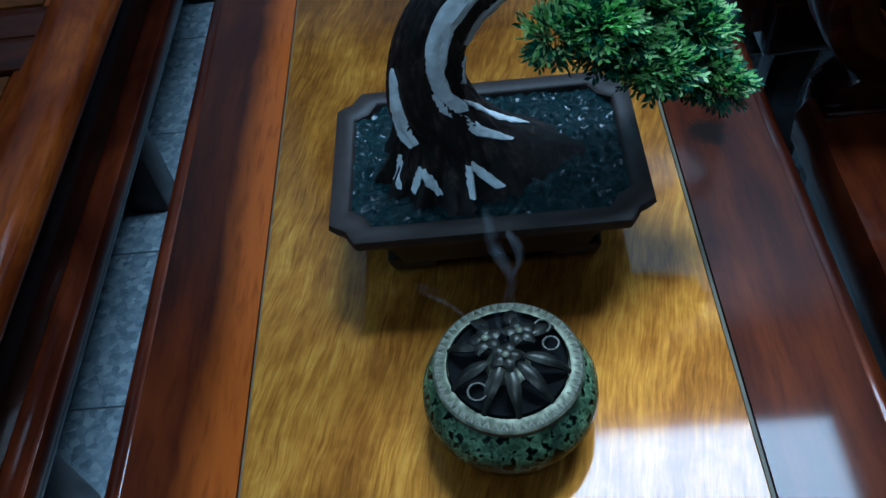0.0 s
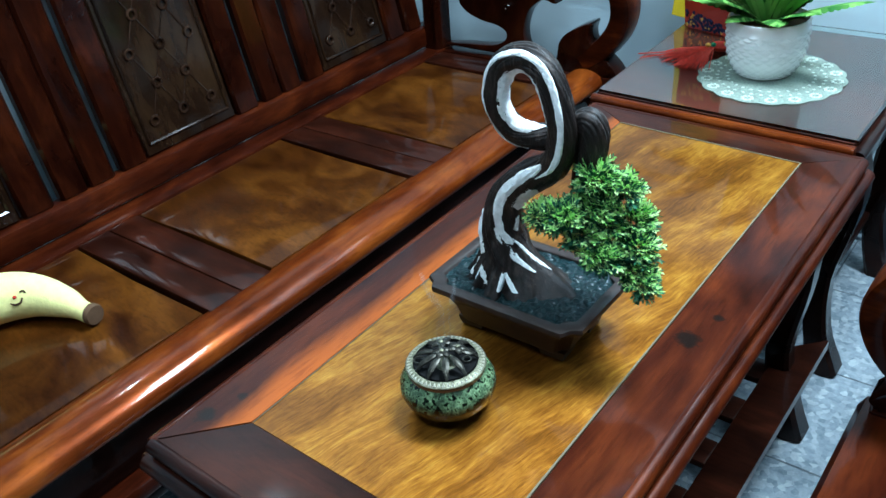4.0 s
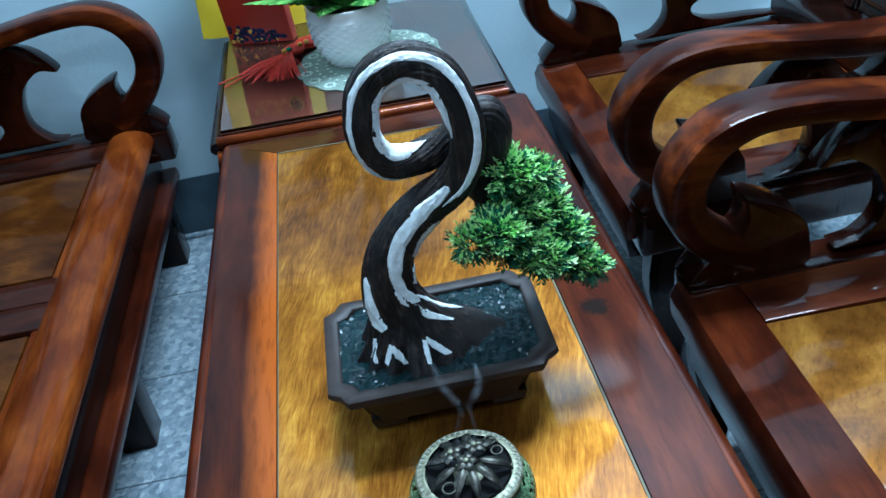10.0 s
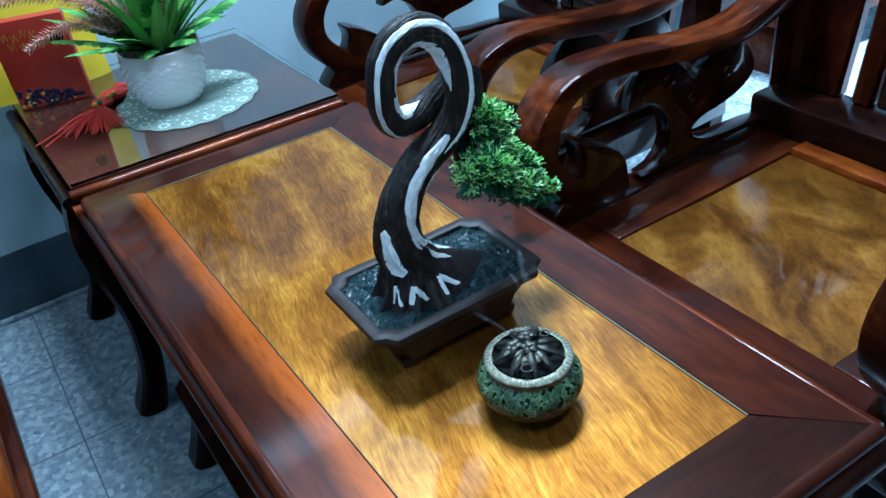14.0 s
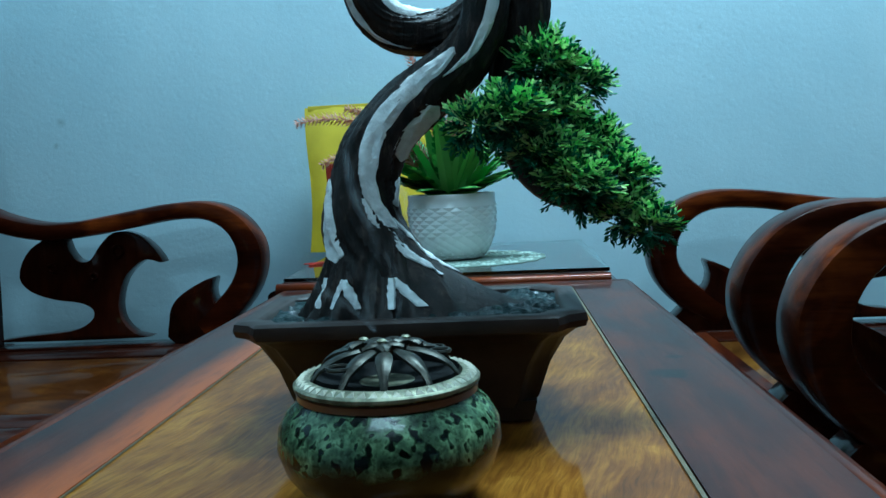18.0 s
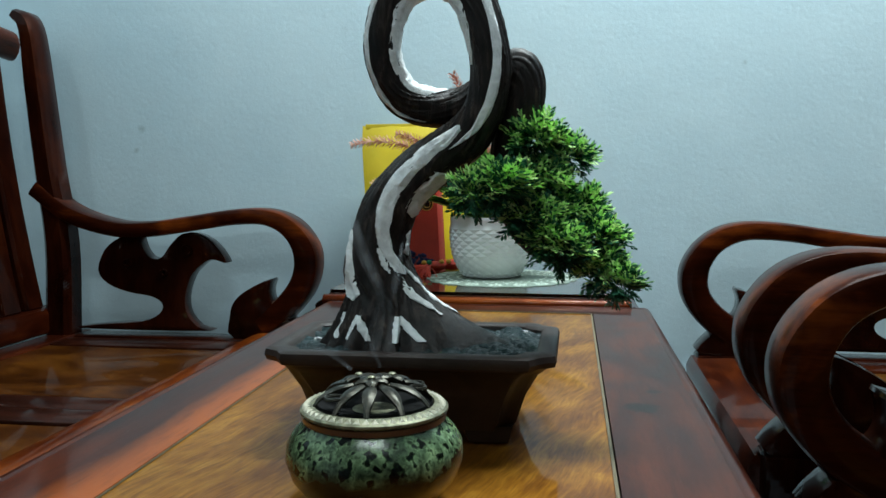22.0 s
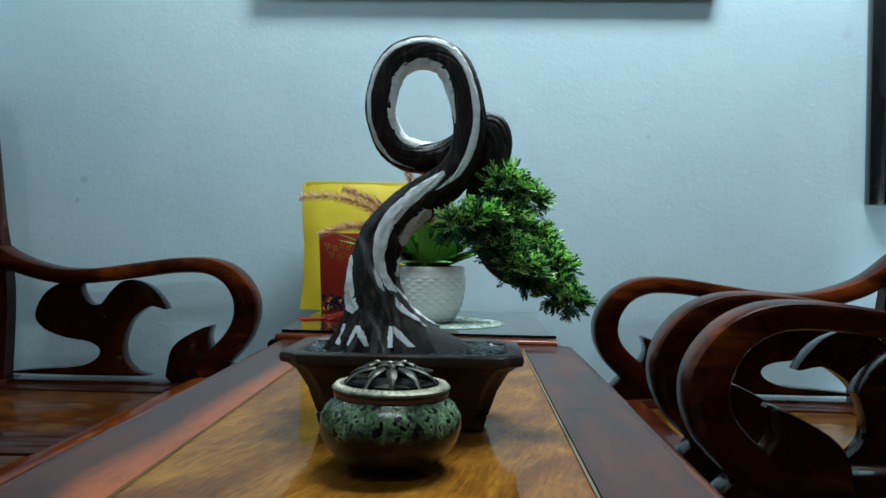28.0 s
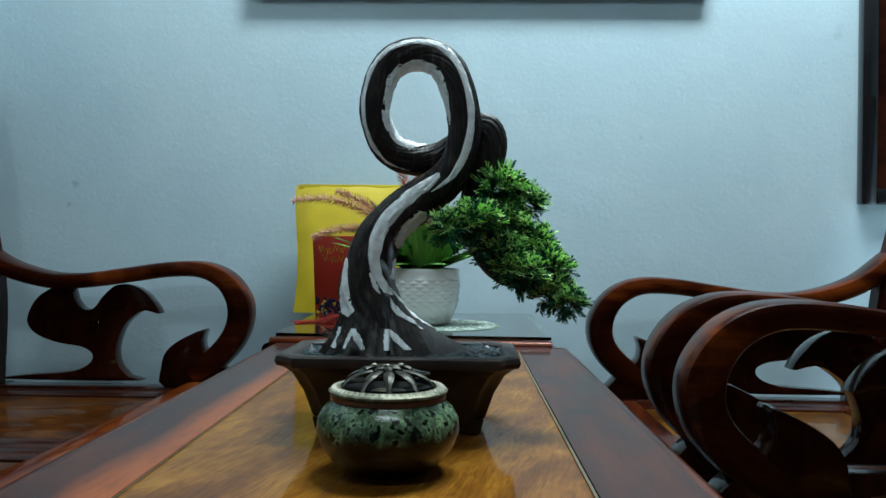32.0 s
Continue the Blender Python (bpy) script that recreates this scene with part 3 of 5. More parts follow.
def build_tea_table():
    t = thing("tea_table", (0, 0.93, 0), "varnished red wooden tea table with golden wood inset top", "table")
    ni, nj, fi, fj = (-0.177, 0.465), (0.173, 0.460), (0.167, 1.424), (-0.187, 1.438)      # inset
    no, np_, fo, fp = (-0.264, 0.374), (0.262, 0.368), (0.252, 1.486), (-0.278, 1.500)     # outer edge
    g = 0.0015
    part("inset_panel", quad_board(ni, nj, fi, fj, TOP - 0.012, TOP - 0.0012), GOLD, t, "golden brown glossy wood panel with coarse grain")
    part("frame_board", quad_board((no[0], no[1]), (ni[0] - g, ni[1]), (fj[0] - g, fj[1]), fp, TOP - 0.02, TOP), BOARD, t, "orange red board with dark streaks")
    part("frame_board", quad_board((nj[0] + g, nj[1]), np_, fo, (fi[0] + g, fi[1]), TOP - 0.02, TOP), RED, t, "dark red board with a black knot")
    part("frame_board", quad_board((no[0] + 0.003, no[1]), np_, (nj[0], nj[1] - g), (ni[0], ni[1] - g), TOP - 0.02, TOP - 0.0003), DARK, t, "dark brown end board")
    part("frame_board", quad_board((fj[0], fj[1] + g), (fi[0], fi[1] + g), fo, fp, TOP - 0.02, TOP - 0.0003), RED_X, t, "red brown end board")
    part("inlay_strip", quad_board((nj[0] - 0.0025, nj[1]), nj, fi, (fi[0] - 0.0025, fi[1]), TOP - 0.003, TOP + 0.0003, 0), INLAY, t, "pale worn strip along the panel edge", False)
    part("inlay_strip", quad_board(ni, (ni[0] + 0.0008, ni[1]), (fj[0] + 0.0008, fj[1]), fj, TOP - 0.003, TOP + 0.0002, 0), INLAY, t, "pale worn strip along the panel edge", False)
    part("inlay_strip", quad_board((fj[0], fj[1] - 0.002), (fi[0], fi[1] - 0.002), fi, fj, TOP - 0.003, TOP + 0.0002, 0), INLAY, t, "pale worn strip along the panel edge", False)
    # double bead round the edge
    corners = [no, np_, fo, fp]
    for n in range(4):
        a, b = np.array(corners[n]), np.array(corners[(n + 1) % 4])
        d = (b - a) / np.linalg.norm(b - a)
        out = np.array([d[1], -d[0]])
        for drop, push, r, mat in ((0.010, -0.001, 0.011, DARK if n == 0 else RED), (0.036, 0.008, 0.013, DARK if n == 0 else RED)):
            p, q = a + out * push - d * push, b + out * push + d * push
            part("edge_bead", tube([(*p, TOP - drop, r), (*((p + q) / 2), TOP - drop, r), (*q, TOP - drop, r)], 2, 12, (0, 0, 1)), mat, t)
    part("top_core", quad_board((no[0] + 0.004, no[1] + 0.004), (np_[0] - 0.004, np_[1] + 0.004), (fo[0] - 0.004, fo[1] - 0.004), (fp[0] + 0.004, fp[1] - 0.004), TOP - 0.055, TOP - 0.021), SHADE_DARK_Y, t)
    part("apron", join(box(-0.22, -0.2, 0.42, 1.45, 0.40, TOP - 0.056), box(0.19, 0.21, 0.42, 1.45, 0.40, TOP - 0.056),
                       box(-0.199, 0.189, 0.42, 0.44, 0.40, TOP - 0.056), box(-0.199, 0.189, 1.43, 1.45, 0.40, TOP - 0.056)), SHADE_DARK_Y, t, "dark carved apron under the top")
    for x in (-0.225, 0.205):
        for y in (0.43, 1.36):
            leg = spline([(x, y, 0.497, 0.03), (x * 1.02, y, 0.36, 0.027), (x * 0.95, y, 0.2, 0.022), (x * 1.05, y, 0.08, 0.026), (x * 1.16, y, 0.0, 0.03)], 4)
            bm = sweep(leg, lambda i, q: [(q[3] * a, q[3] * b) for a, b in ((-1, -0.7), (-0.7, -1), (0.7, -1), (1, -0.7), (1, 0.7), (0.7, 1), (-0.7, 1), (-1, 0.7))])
            part("leg", bm, SHADE_DARK_Y, t, "dark curved leg")
    # shelf takes the dark wood to hold the shade under the top
    for x0, x1 in ((-0.265, -0.195), (0.185, 0.255)):
        part("shelf_board", plate([(x0, 0.5), (x1, 0.46), (x1, 1.47), (x0, 1.40)], 0.14, 0.162, 0.004, "xy"), DARK, t, "red brown long shelf board")
    for k in range(7):
        y = 0.55 + 0.125 * k
        part("shelf_slat", box(-0.193, 0.183, y, y + 0.06, 0.142, 0.157, 0.003), DARK, t)
    return t


build_tea_table()


# ---- side table ----
def build_side_table():
    t = thing("side_table", (-0.025, 1.77, 0), "dark red wooden side table with a glass sheet on top", "side table")
    part("tabletop", plate([(-0.290, 1.530), (0.226, 1.512), (0.222, 2.04), (-0.300, 2.05)], 0.533, 0.560, 0.003, "xy"), DARK, t, "dark reddish brown top")
    part("edge_bead", tube([(-0.296, 1.522, 0.549, 0.011), (-0.03, 1.513, 0.549, 0.011), (0.232, 1.504, 0.549, 0.011)], 2, 12, (0, 0, 1)), EDGE, t, "polished red front bead")
    part("edge_bead", tube([(-0.300, 1.516, 0.522, 0.014), (-0.03, 1.507, 0.522, 0.014), (0.236, 1.498, 0.522, 0.014)], 2, 12, (0, 0, 1)), EDGE, t, "polished red front bead")
    part("edge_bead", tube([(-0.302, 1.525, 0.536, 0.012), (-0.306, 1.78, 0.536, 0.012), (-0.310, 2.04, 0.536, 0.012)], 2, 10, (0, 0, 1)), SHADE_DARK_Y, t)
    part("edge_bead", tube([(0.237, 1.51, 0.536, 0.012), (0.234, 1.78, 0.536, 0.012), (0.231, 2.04, 0.536, 0.012)], 2, 10, (0, 0, 1)), SHADE_DARK_Y, t)
    part("glass_sheet", plate([(-0.288, 1.533), (0.232, 1.516), (0.236, 2.068), (-0.300, 2.078)], 0.5605, 0.5665, 0.001, "xy"), GLASS, t, "clear glass sheet with green edges").visible_shadow = False
    part("apron", join(box(-0.285, -0.265, 1.56, 2.03, 0.44, 0.5325), box(0.20, 0.22, 1.56, 2.03, 0.44, 0.5325), box(-0.264, 0.199, 1.56, 1.58, 0.44, 0.5325)), SHADE_DARK_Y, t)
    for x, s in ((-0.275, -1), (0.205, 1)):
        for y in (1.58, 2.0):
            leg = spline([(x, y, 0.531, 0.03), (x + s * 0.012, y, 0.42, 0.034), (x - s * 0.01, y, 0.24, 0.024), (x, y, 0.1, 0.024), (x + s * 0.03, y, 0.0, 0.03)], 4)
            part("leg", sweep(leg, lambda i, q: [(q[3] * a, q[3] * b) for a, b in ((-1, -0.7), (-0.7, -1), (0.7, -1), (1, -0.7), (1, 0.7), (0.7, 1), (-0.7, 1), (-1, 0.7))]), SHADE_DARK_Y, t, "dark curved leg")
    part("shelf", box(-0.26, 0.19, 1.6, 1.99, 0.15, 0.17), SHADE_DARK_Y, t)


build_side_table()

# ---- sofa and armchairs ----
ARM_LINE = [(0.715, 0.735), (0.63, 0.672), (0.52, 0.637), (0.42, 0.634), (0.30, 0.650), (0.20, 0.664), (0.12, 0.664), (0.065, 0.640), (0.032, 0.597), (0.024, 0.553), (0.036, 0.508), (0.066, 0.466), (0.11, 0.428), (0.15, 0.400)]
LEAF = [(0.207, 0.378), (0.217, 0.430), (0.205, 0.468), (0.170, 0.497), (0.114, 0.522), (0.118, 0.495), (0.112, 0.468), (0.085, 0.440), (0.052, 0.415), (0.04, 0.378)]
BIRD = [(0.560, 0.535), (0.540, 0.585), (0.500, 0.614), (0.455, 0.626), (0.440, 0.590), (0.420, 0.566), (0.392, 0.567), (0.368, 0.597), (0.335, 0.624), (0.295, 0.622), (0.255, 0.600), (0.224, 0.556), (0.262, 0.563), (0.292, 0.548), (0.318, 0.520), (0.334, 0.470), (0.328, 0.430), (0.302, 0.402), (0.285, 0.392), (0.610, 0.392), (0.560, 0.403), (0.450, 0.412), (0.402, 0.432), (0.394, 0.456), (0.422, 0.473), (0.480, 0.482), (0.535, 0.502)]


def arm(parent, front, s, y, wide=0.078, dz=0.0):
    """One armrest in the plane y: a scrolled ribbon, a carved bird piece and a leaf scroll. front: x of the front, s: way to the back."""
    ribbon = spline([(front + s * u, y, z + dz * min(1, max(0, (z - 0.40) / 0.15)), 0.0) for u, z in ARM_LINE], 5)
    total = len(ribbon)

    def section(i, q):
        k = i / total
        h = 0.0215 - 0.003 * math.sin(min(1, k * 1.6) * math.pi) + 0.0075 * min(1, max(0, (k - 0.45) / 0.2))
        w = wide / 2 * (1.0 - 0.25 * max(0, k - 0.6) / 0.4)
        c = 0.010
        return [(-w, -h + c), (-w + c * 0.3, -h + c * 0.3), (-w + c, -h), (w - c, -h), (w - c * 0.3, -h + c * 0.3), (w, -h + c), (w, h - c), (w - c * 0.3, h - c * 0.3), (w - c, h), (-w + c, h), (-w + c * 0.3, h - c * 0.3), (-w, h - c)]
    part("armrest", sweep(ribbon, section), ARMWOOD, parent, "polished red scrolled armrest")
    bird = loop_spline([(front + s * u, z + dz * (z - 0.39) / 0.25) for u, z in BIRD], 3)
    piece = part("carved_panel", plate(bird, y - 0.019, y + 0.019, 0.007), CARVED_SHADED, parent, "bird shaped carved support")
    for u, z, r in ((0.325, 0.585, 0.012), (0.48, 0.552, 0.009), (0.385, 0.53, 0.007)):
        for side in (-1, 1):
            part("boss", ring(front + s * u, y + side * 0.0205, z + dz * 0.7, r, 0.0035), CARVED_SHADED, piece)
    part("leaf_scroll", plate(loop_spline([(front + s * u, z) for u, z in LEAF], 3), y - 0.03, y + 0.03, 0.009), CARVED_SHADED, parent, "dark leaf shaped scroll")


ARMWOOD = wood("armrest_wood", (0.0062, 0.00094, 0.00039), (0.03, 0.0045, 0.00094), (0.16, 0.031, 0.0043), "x", 0.7, 0.36, 0.35, 0.05, silk=0.1)
# darker copy of the upright red wood, with the shade below the armrests
CARVED_SHADED = wood("carved_shade_dark_wood", (0.0039, 0.0007, 0.00039), (0.012, 0.002, 0.00078), (0.031, 0.0055, 0.0016), "z", 0.8, 0.28, 0.9, 0.06)


def leaned(bm, x_at, z_at, slope):
    for v in bm.verts:
        v.co.x += slope * (v.co.z - z_at) + 0.25 * slope * math.sin((v.co.z - z_at) * 5.0) * 0.3
    return bm


def grid_box(x0, x1, y0, y1, z0, z1, bevel, cuts=5):
    bm = box(x0, x1, y0, y1, z0, z1, bevel, 1)
    for n in range(1, cuts):
        z = z0 + (z1 - z0) * n / cuts
        bmesh.ops.bisect_plane(bm, geom=bm.verts[:] + bm.edges[:] + bm.faces[:], plane_co=(0, 0, z), plane_no=(0, 0, 1))
    return bm


def back_bay(parent, x, s, y, slats):
    """One bay of a leaning back: a carved panel with bosses and slats beside it."""
    z0, z1, slope = 0.445, 1.08, s * 0.14
    panel = part("back_panel", leaned(grid_box(min(x, x + s * 0.03), max(x, x + s * 0.03), y - 0.136, y + 0.136, z0, z1, 0.006), x, z0, slope), LEATHERY, parent, "dark brown panel carved like buttoned upholstery")
    cells = []
    for row in range(7):
        for col in (range(3) if row % 2 == 0 else range(2)):
            cells.append((y + (col - (1 if row % 2 == 0 else 0.5)) * 0.084, z0 + 0.075 + row * 0.078, row))
    for cy, cz, row in cells:
        bx = x + slope * (cz - z0) - s * 0.003 + 0.25 * slope * math.sin((cz - z0) * 5.0) * 0.3
        part("boss", ring(bx, cy, cz, 0.0110, 0.0036, "x", 14), BOSSWOOD, panel)
    for cy, cz, row in cells:
        for oy, oz, orow in cells:
            if orow == row + 1 and abs(oy - cy) < 0.06:
                a, b = np.array([x - s * 0.0005, cy, cz]), np.array([x - s * 0.0005, oy, oz])
                d = (b - a) / np.linalg.norm(b - a)
                part("carved_line", leaned(tube([(*(a + d * 0.013), 0.0019), (*((a + b) / 2), 0.0019), (*(b - d * 0.013), 0.0019)], 1, 6, (1, 0, 0)), x, z0, slope), BOSSWOOD, panel)
    rope = [(y - 0.118, z0 + 0.03), (y - 0.118, z1 - 0.03), (y + 0.118, z1 - 0.03), (y + 0.118, z0 + 0.03)]
    for (ay, az), (by, bz) in zip(rope, rope[1:] + rope[:1]):
        pts = [(x - s * 0.001, ay + (by - ay) * k / 6, az + (bz - az) * k / 6, 0.004) for k in range(7)]
        part("carved_border", leaned(tube(pts, 1, 6, (1, 0, 0)), x, z0, slope), LEATHERY, panel)
    for a, b in slats:
        part("back_slat", leaned(grid_box(min(x - s * 0.004, x + s * 0.028), max(x - s * 0.004, x + s * 0.028), y + a, y + b, z0 - 0.004, z1 + 0.004, 0.007), x, z0, slope), RED_Z, parent, "red brown upright slat")


def seat_bay(parent, xa, xb, y, gold):
    """A slightly sunken seat panel between xa and xb, 0.43 m wide."""
    lo, hi = min(xa, xb), max(xa, xb)
    rim = [(lo, y - 0.218), ((lo + hi) / 2, y - 0.210), (hi, y - 0.212), (hi, y + 0.212), ((lo + hi) / 2, y + 0.210), (lo, y + 0.218)]
    part("seat_panel", plate(rim, SEAT - 0.02, SEAT - 0.001, 0.006, "xy"), gold, parent, "golden brown glossy seat panel")


SLATS = ((0.140, 0.212), (0.229, 0.2965), (0.2985, 0.366), (0.383, 0.455))


def build_sofa():
    t = thing("sofa", (-0.85, 1.05, 0), "varnished red wooden three-seat sofa with carved back", "sofa")
    ya, yb, fx = 0.16, 2.095, -0.535
    roll = spline([(fx - 0.055, ya, SEAT - 0.012, 0), (fx - 0.055, (ya + yb) / 2, SEAT - 0.012, 0), (fx - 0.055, yb - 0.09, SEAT - 0.012, 0)], 2)
    sec = [(0.055 * math.cos(a), 0.026 * math.sin(a)) for a in [2 * math.pi * k / 20 for k in range(20)]]
    sec = [(max(-0.055, a * 1.0), b * (1.0 if b > 0 else 1.3)) for a, b in sec]
    part("front_rail", sweep(roll, lambda i, q: sec, front=(1, 0, 0)), ORANGE, t, "rounded polished orange red front rail")
    part("front_fascia", box(fx - 0.09, fx - 0.03, ya, yb, 0.24, SEAT - 0.035), SHADE_DARK_Y, t, "dark front board")
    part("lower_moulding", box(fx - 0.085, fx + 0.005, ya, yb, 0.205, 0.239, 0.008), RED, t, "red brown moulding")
    part("lower_moulding", box(fx - 0.085, fx - 0.012, ya, yb, 0.17, 0.204, 0.006), SHADE_DARK_Y, t)
    part("back_rail", box(-1.165, -1.095, ya, yb, SEAT - 0.05, SEAT + 0.004), RED, t)
    part("back_sill", box(-1.205, -1.150, ya, yb, SEAT + 0.005, 0.444, 0.014), RED, t, "rounded sill under the back")
    for n, y in enumerate((0.502, 1.097, 1.692)):
        seat_bay(t, -1.094, -0.655, y, SEATWOOD)
    for y0, y1 in ((ya, 0.281), (0.723, 0.876), (1.318, 1.471), (1.913, yb)):
        mid = (y0 + y1) / 2
        part("seat_board", box(-1.0945, -0.640, y0, mid - 0.0007, SEAT - 0.03, SEAT + 0.001, 0.004), DARK, t, "dark wooden board between seats")
        part("seat_board", box(-1.0945, -0.640, mid + 0.0007, y1, SEAT - 0.03, SEAT + 0.001, 0.004), DARK, t, "dark wooden board between seats")
    part("front_inner_rail", box(-0.6545, -0.615, ya, yb, SEAT - 0.04, SEAT - 0.0025, 0.004), ORANGE, t)
    for y in (0.53, 1.12, 1.71):
        back_bay(t, -1.168, -1, y, SLATS if y < 1.6 else ((0.140, 0.212), (0.229, 0.2965)))
    part("back_slat", leaned(grid_box(-1.196, -1.164, 0.16, 0.24, 0.44, 1.084, 0.007), -1.168, 0.445, -0.14), RED_Z, t)
    crest = spline([(-1.285, ya, 1.10, 0), (-1.285, 0.53, 1.135, 0), (-1.285, 0.82, 1.105, 0), (-1.285, 1.12, 1.15, 0), (-1.285, 1.42, 1.105, 0), (-1.285, 1.71, 1.135, 0), (-1.285, yb, 1.10, 0)], 5)
    part("crest_rail", sweep(crest, lambda i, q: [(0.024 * math.cos(a), 0.038 * math.sin(a)) for a in [2 * math.pi * k / 14 for k in range(14)]], front=(1, 0, 0)), RED, t, "curved top rail of the back")
    for y in (ya + 0.03, yb - 0.06):
        post = spline([(-1.135, y, 0.36, 0.036), (-1.128, y, 0.6, 0.034), (-1.150, y, 0.78, 0.03), (-1.170, y, 0.98, 0.028), (-1.185, y, 1.13, 0.022), (-1.215, y, 1.165, 0.014)], 5)
        part("corner_post", sweep(post, lambda i, q: [(0.036 * a, q[3] * b) for a, b in ((-1, -0.6), (-0.6, -1), (0.6, -1), (1, -0.6), (1, 0.6), (0.6, 1), (-0.6, 1), (-1, 0.6))]), RED_Z, t, "tall curved back post")
    for y in (ya + 0.02, yb - 0.06):
        arm(t, -0.464, -1, y, 0.078, 0.006)
        part("side_rail", box(-1.09, -0.50, y - 0.035, y + 0.035, 0.30, 0.378, 0.008), CARVED_SHADED, t)
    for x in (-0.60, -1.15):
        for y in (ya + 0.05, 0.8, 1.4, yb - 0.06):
            part("leg", box(x - 0.035, x + 0.035, y - 0.035, y + 0.035, 0, 0.24 if x > -1 else 0.33, 0.006), SHADE_DARK_Y, t)
    part("under_panel", box(-1.13, -0.63, ya + 0.04, yb - 0.04, 0.28, 0.30, 0), SHADE_DARK_Y, t)


build_sofa()


def build_armchair():
    cy = 0.765
    t = thing("armchair", (0.72, cy, 0), "varnished red wooden armchair with scrolled arms and golden seat", "armchair", "armchairs beside the tea table")
    ya, yb = cy - 0.375, cy + 0.375
    part("front_rail", plate([(0.385, SEAT - 0.06), (0.382, SEAT - 0.02), (0.392, SEAT), (0.475, SEAT + 0.002), (0.475, SEAT - 0.06)], ya + 0.035, yb - 0.035, 0.004), RED, t, "polished dark red front rail")
    seat_bay(t, 0.4755, 0.925, cy, GOLDSEAT)
    for a, b in ((ya + 0.035, cy - 0.2125), (cy + 0.2125, yb - 0.035)):
        part("side_board", box(0.476, 0.97, a, b, SEAT - 0.04, SEAT + 0.003, 0.005), RED_X, t)
        y = a + 0.04 if b < cy else b - 0.04
    part("back_rail", box(0.926, 0.97, cy - 0.212, cy + 0.212, SEAT - 0.04, SEAT + 0.012, 0.006), ORANGE, t)
    part("back_sill", box(0.971, 1.095, ya + 0.02, yb - 0.02, SEAT - 0.02, 0.442, 0.012), SHADE_DARK_Y, t)
    back_bay(t, 1.06, 1, cy, ((-0.205, -0.140), (0.140, 0.187), (-0.33, -0.236), (0.212, 0.33)))
    crest = spline([(1.165, ya, 1.10, 0), (1.165, cy - 0.2, 1.115, 0), (1.165, cy, 1.16, 0), (1.165, cy + 0.2, 1.115, 0), (1.165, yb, 1.10, 0)], 5)
    part("crest_rail", sweep(crest, lambda i, q: [(0.024 * math.cos(a), 0.038 * math.sin(a)) for a in [2 * math.pi * k / 14 for k in range(14)]], front=(1, 0, 0)), RED, t)
    for y in (cy - 0.335, cy + 0.335):
        arm(t, 0.368, 1, y, 0.078, -0.020)
        part("side_rail", box(0.40, 1.10, y - 0.035, y + 0.035, 0.29, 0.378, 0.008), CARVED_SHADED, t)
        post = spline([(1.07, y, 0.36, 0.036), (1.075, y, 0.6, 0.034), (1.11, y, 0.78, 0.03), (1.15, y, 0.98, 0.028), (1.18, y, 1.13, 0.02)], 5)
        part("corner_post", sweep(post, lambda i, q: [(0.036 * a, q[3] * b) for a, b in ((-1, -0.6), (-0.6, -1), (0.6, -1), (1, -0.6), (1, 0.6), (0.6, 1), (-0.6, 1), (-1, 0.6))]), RED_Z, t)
        for x in (0.46, 1.07):
            leg = spline([(x, y, 0.30, 0.034), (x - 0.01, y, 0.2, 0.03), (x + 0.008, y, 0.08, 0.026), (x - 0.012, y, 0.0, 0.034)], 3)
            part("leg", sweep(leg, lambda i, q: [(q[3] * a, q[3] * b) for a, b in ((-1, -0.6), (-0.6, -1), (0.6, -1), (1, -0.6), (1, 0.6), (0.6, 1), (-0.6, 1), (-1, 0.6))]), SHADE_DARK_Y, t)
    part("front_apron", box(0.40, 0.45, ya + 0.075, yb - 0.075, 0.24, SEAT - 0.061, 0.006), SHADE_DARK_Y, t)
    return t


GOLDSEAT = wood("armchair_seat_wood", (0.062, 0.02, 0.0027), (0.16, 0.059, 0.007), (0.27, 0.12, 0.017), "y", 0.9, 0.4, 0.7, 0.06, 0.5, 0.3, 0.4, silk=0.4)
chair = build_armchair()
copy_thing(chair, pose(0.72, 1.65, 0))


# ---- bonsai ----
TRUNK = [(-0.0200, 0.8050, 0.6180, 0.0440), (-0.0210, 0.8060, 0.6400, 0.0375), (-0.0240, 0.8090, 0.6640, 0.0325), (-0.0290, 0.8110, 0.6900, 0.0293), (-0.0270, 0.8120, 0.7150, 0.0256), (-0.0180, 0.8120, 0.7390, 0.0235), (-0.0010, 0.8130, 0.7610, 0.0218),
         (0.0230, 0.8140, 0.7810, 0.0208), (0.0480, 0.8110, 0.7980, 0.0190), (0.0640, 0.8050, 0.8210, 0.0172), (0.0700, 0.8010, 0.8490, 0.0166), (0.0680, 0.8000, 0.8750, 0.0167), (0.0590, 0.8010, 0.9050, 0.0167), (0.0450, 0.8040, 0.9240, 0.0168),
         (0.0240, 0.8070, 0.9320, 0.0169), (0.0, 0.8060, 0.9260, 0.0164), (-0.0160, 0.8060, 0.9080, 0.0159), (-0.0230, 0.8060, 0.8760, 0.0154), (-0.0180, 0.8120, 0.8500, 0.0155), (-0.0040, 0.8200, 0.8310, 0.0162), (0.0200, 0.8300, 0.8240, 0.0163),
         (0.0470, 0.8360, 0.8280, 0.0171), (0.0710, 0.8320, 0.8420, 0.0178), (0.0890, 0.8280, 0.8560, 0.0184), (0.0970, 0.8260, 0.8440, 0.0178), (0.0940, 0.8260, 0.8210, 0.0172), (0.0840, 0.8300, 0.7920, 0.0158), (0.0800, 0.8300, 0.7680, 0.0135)]
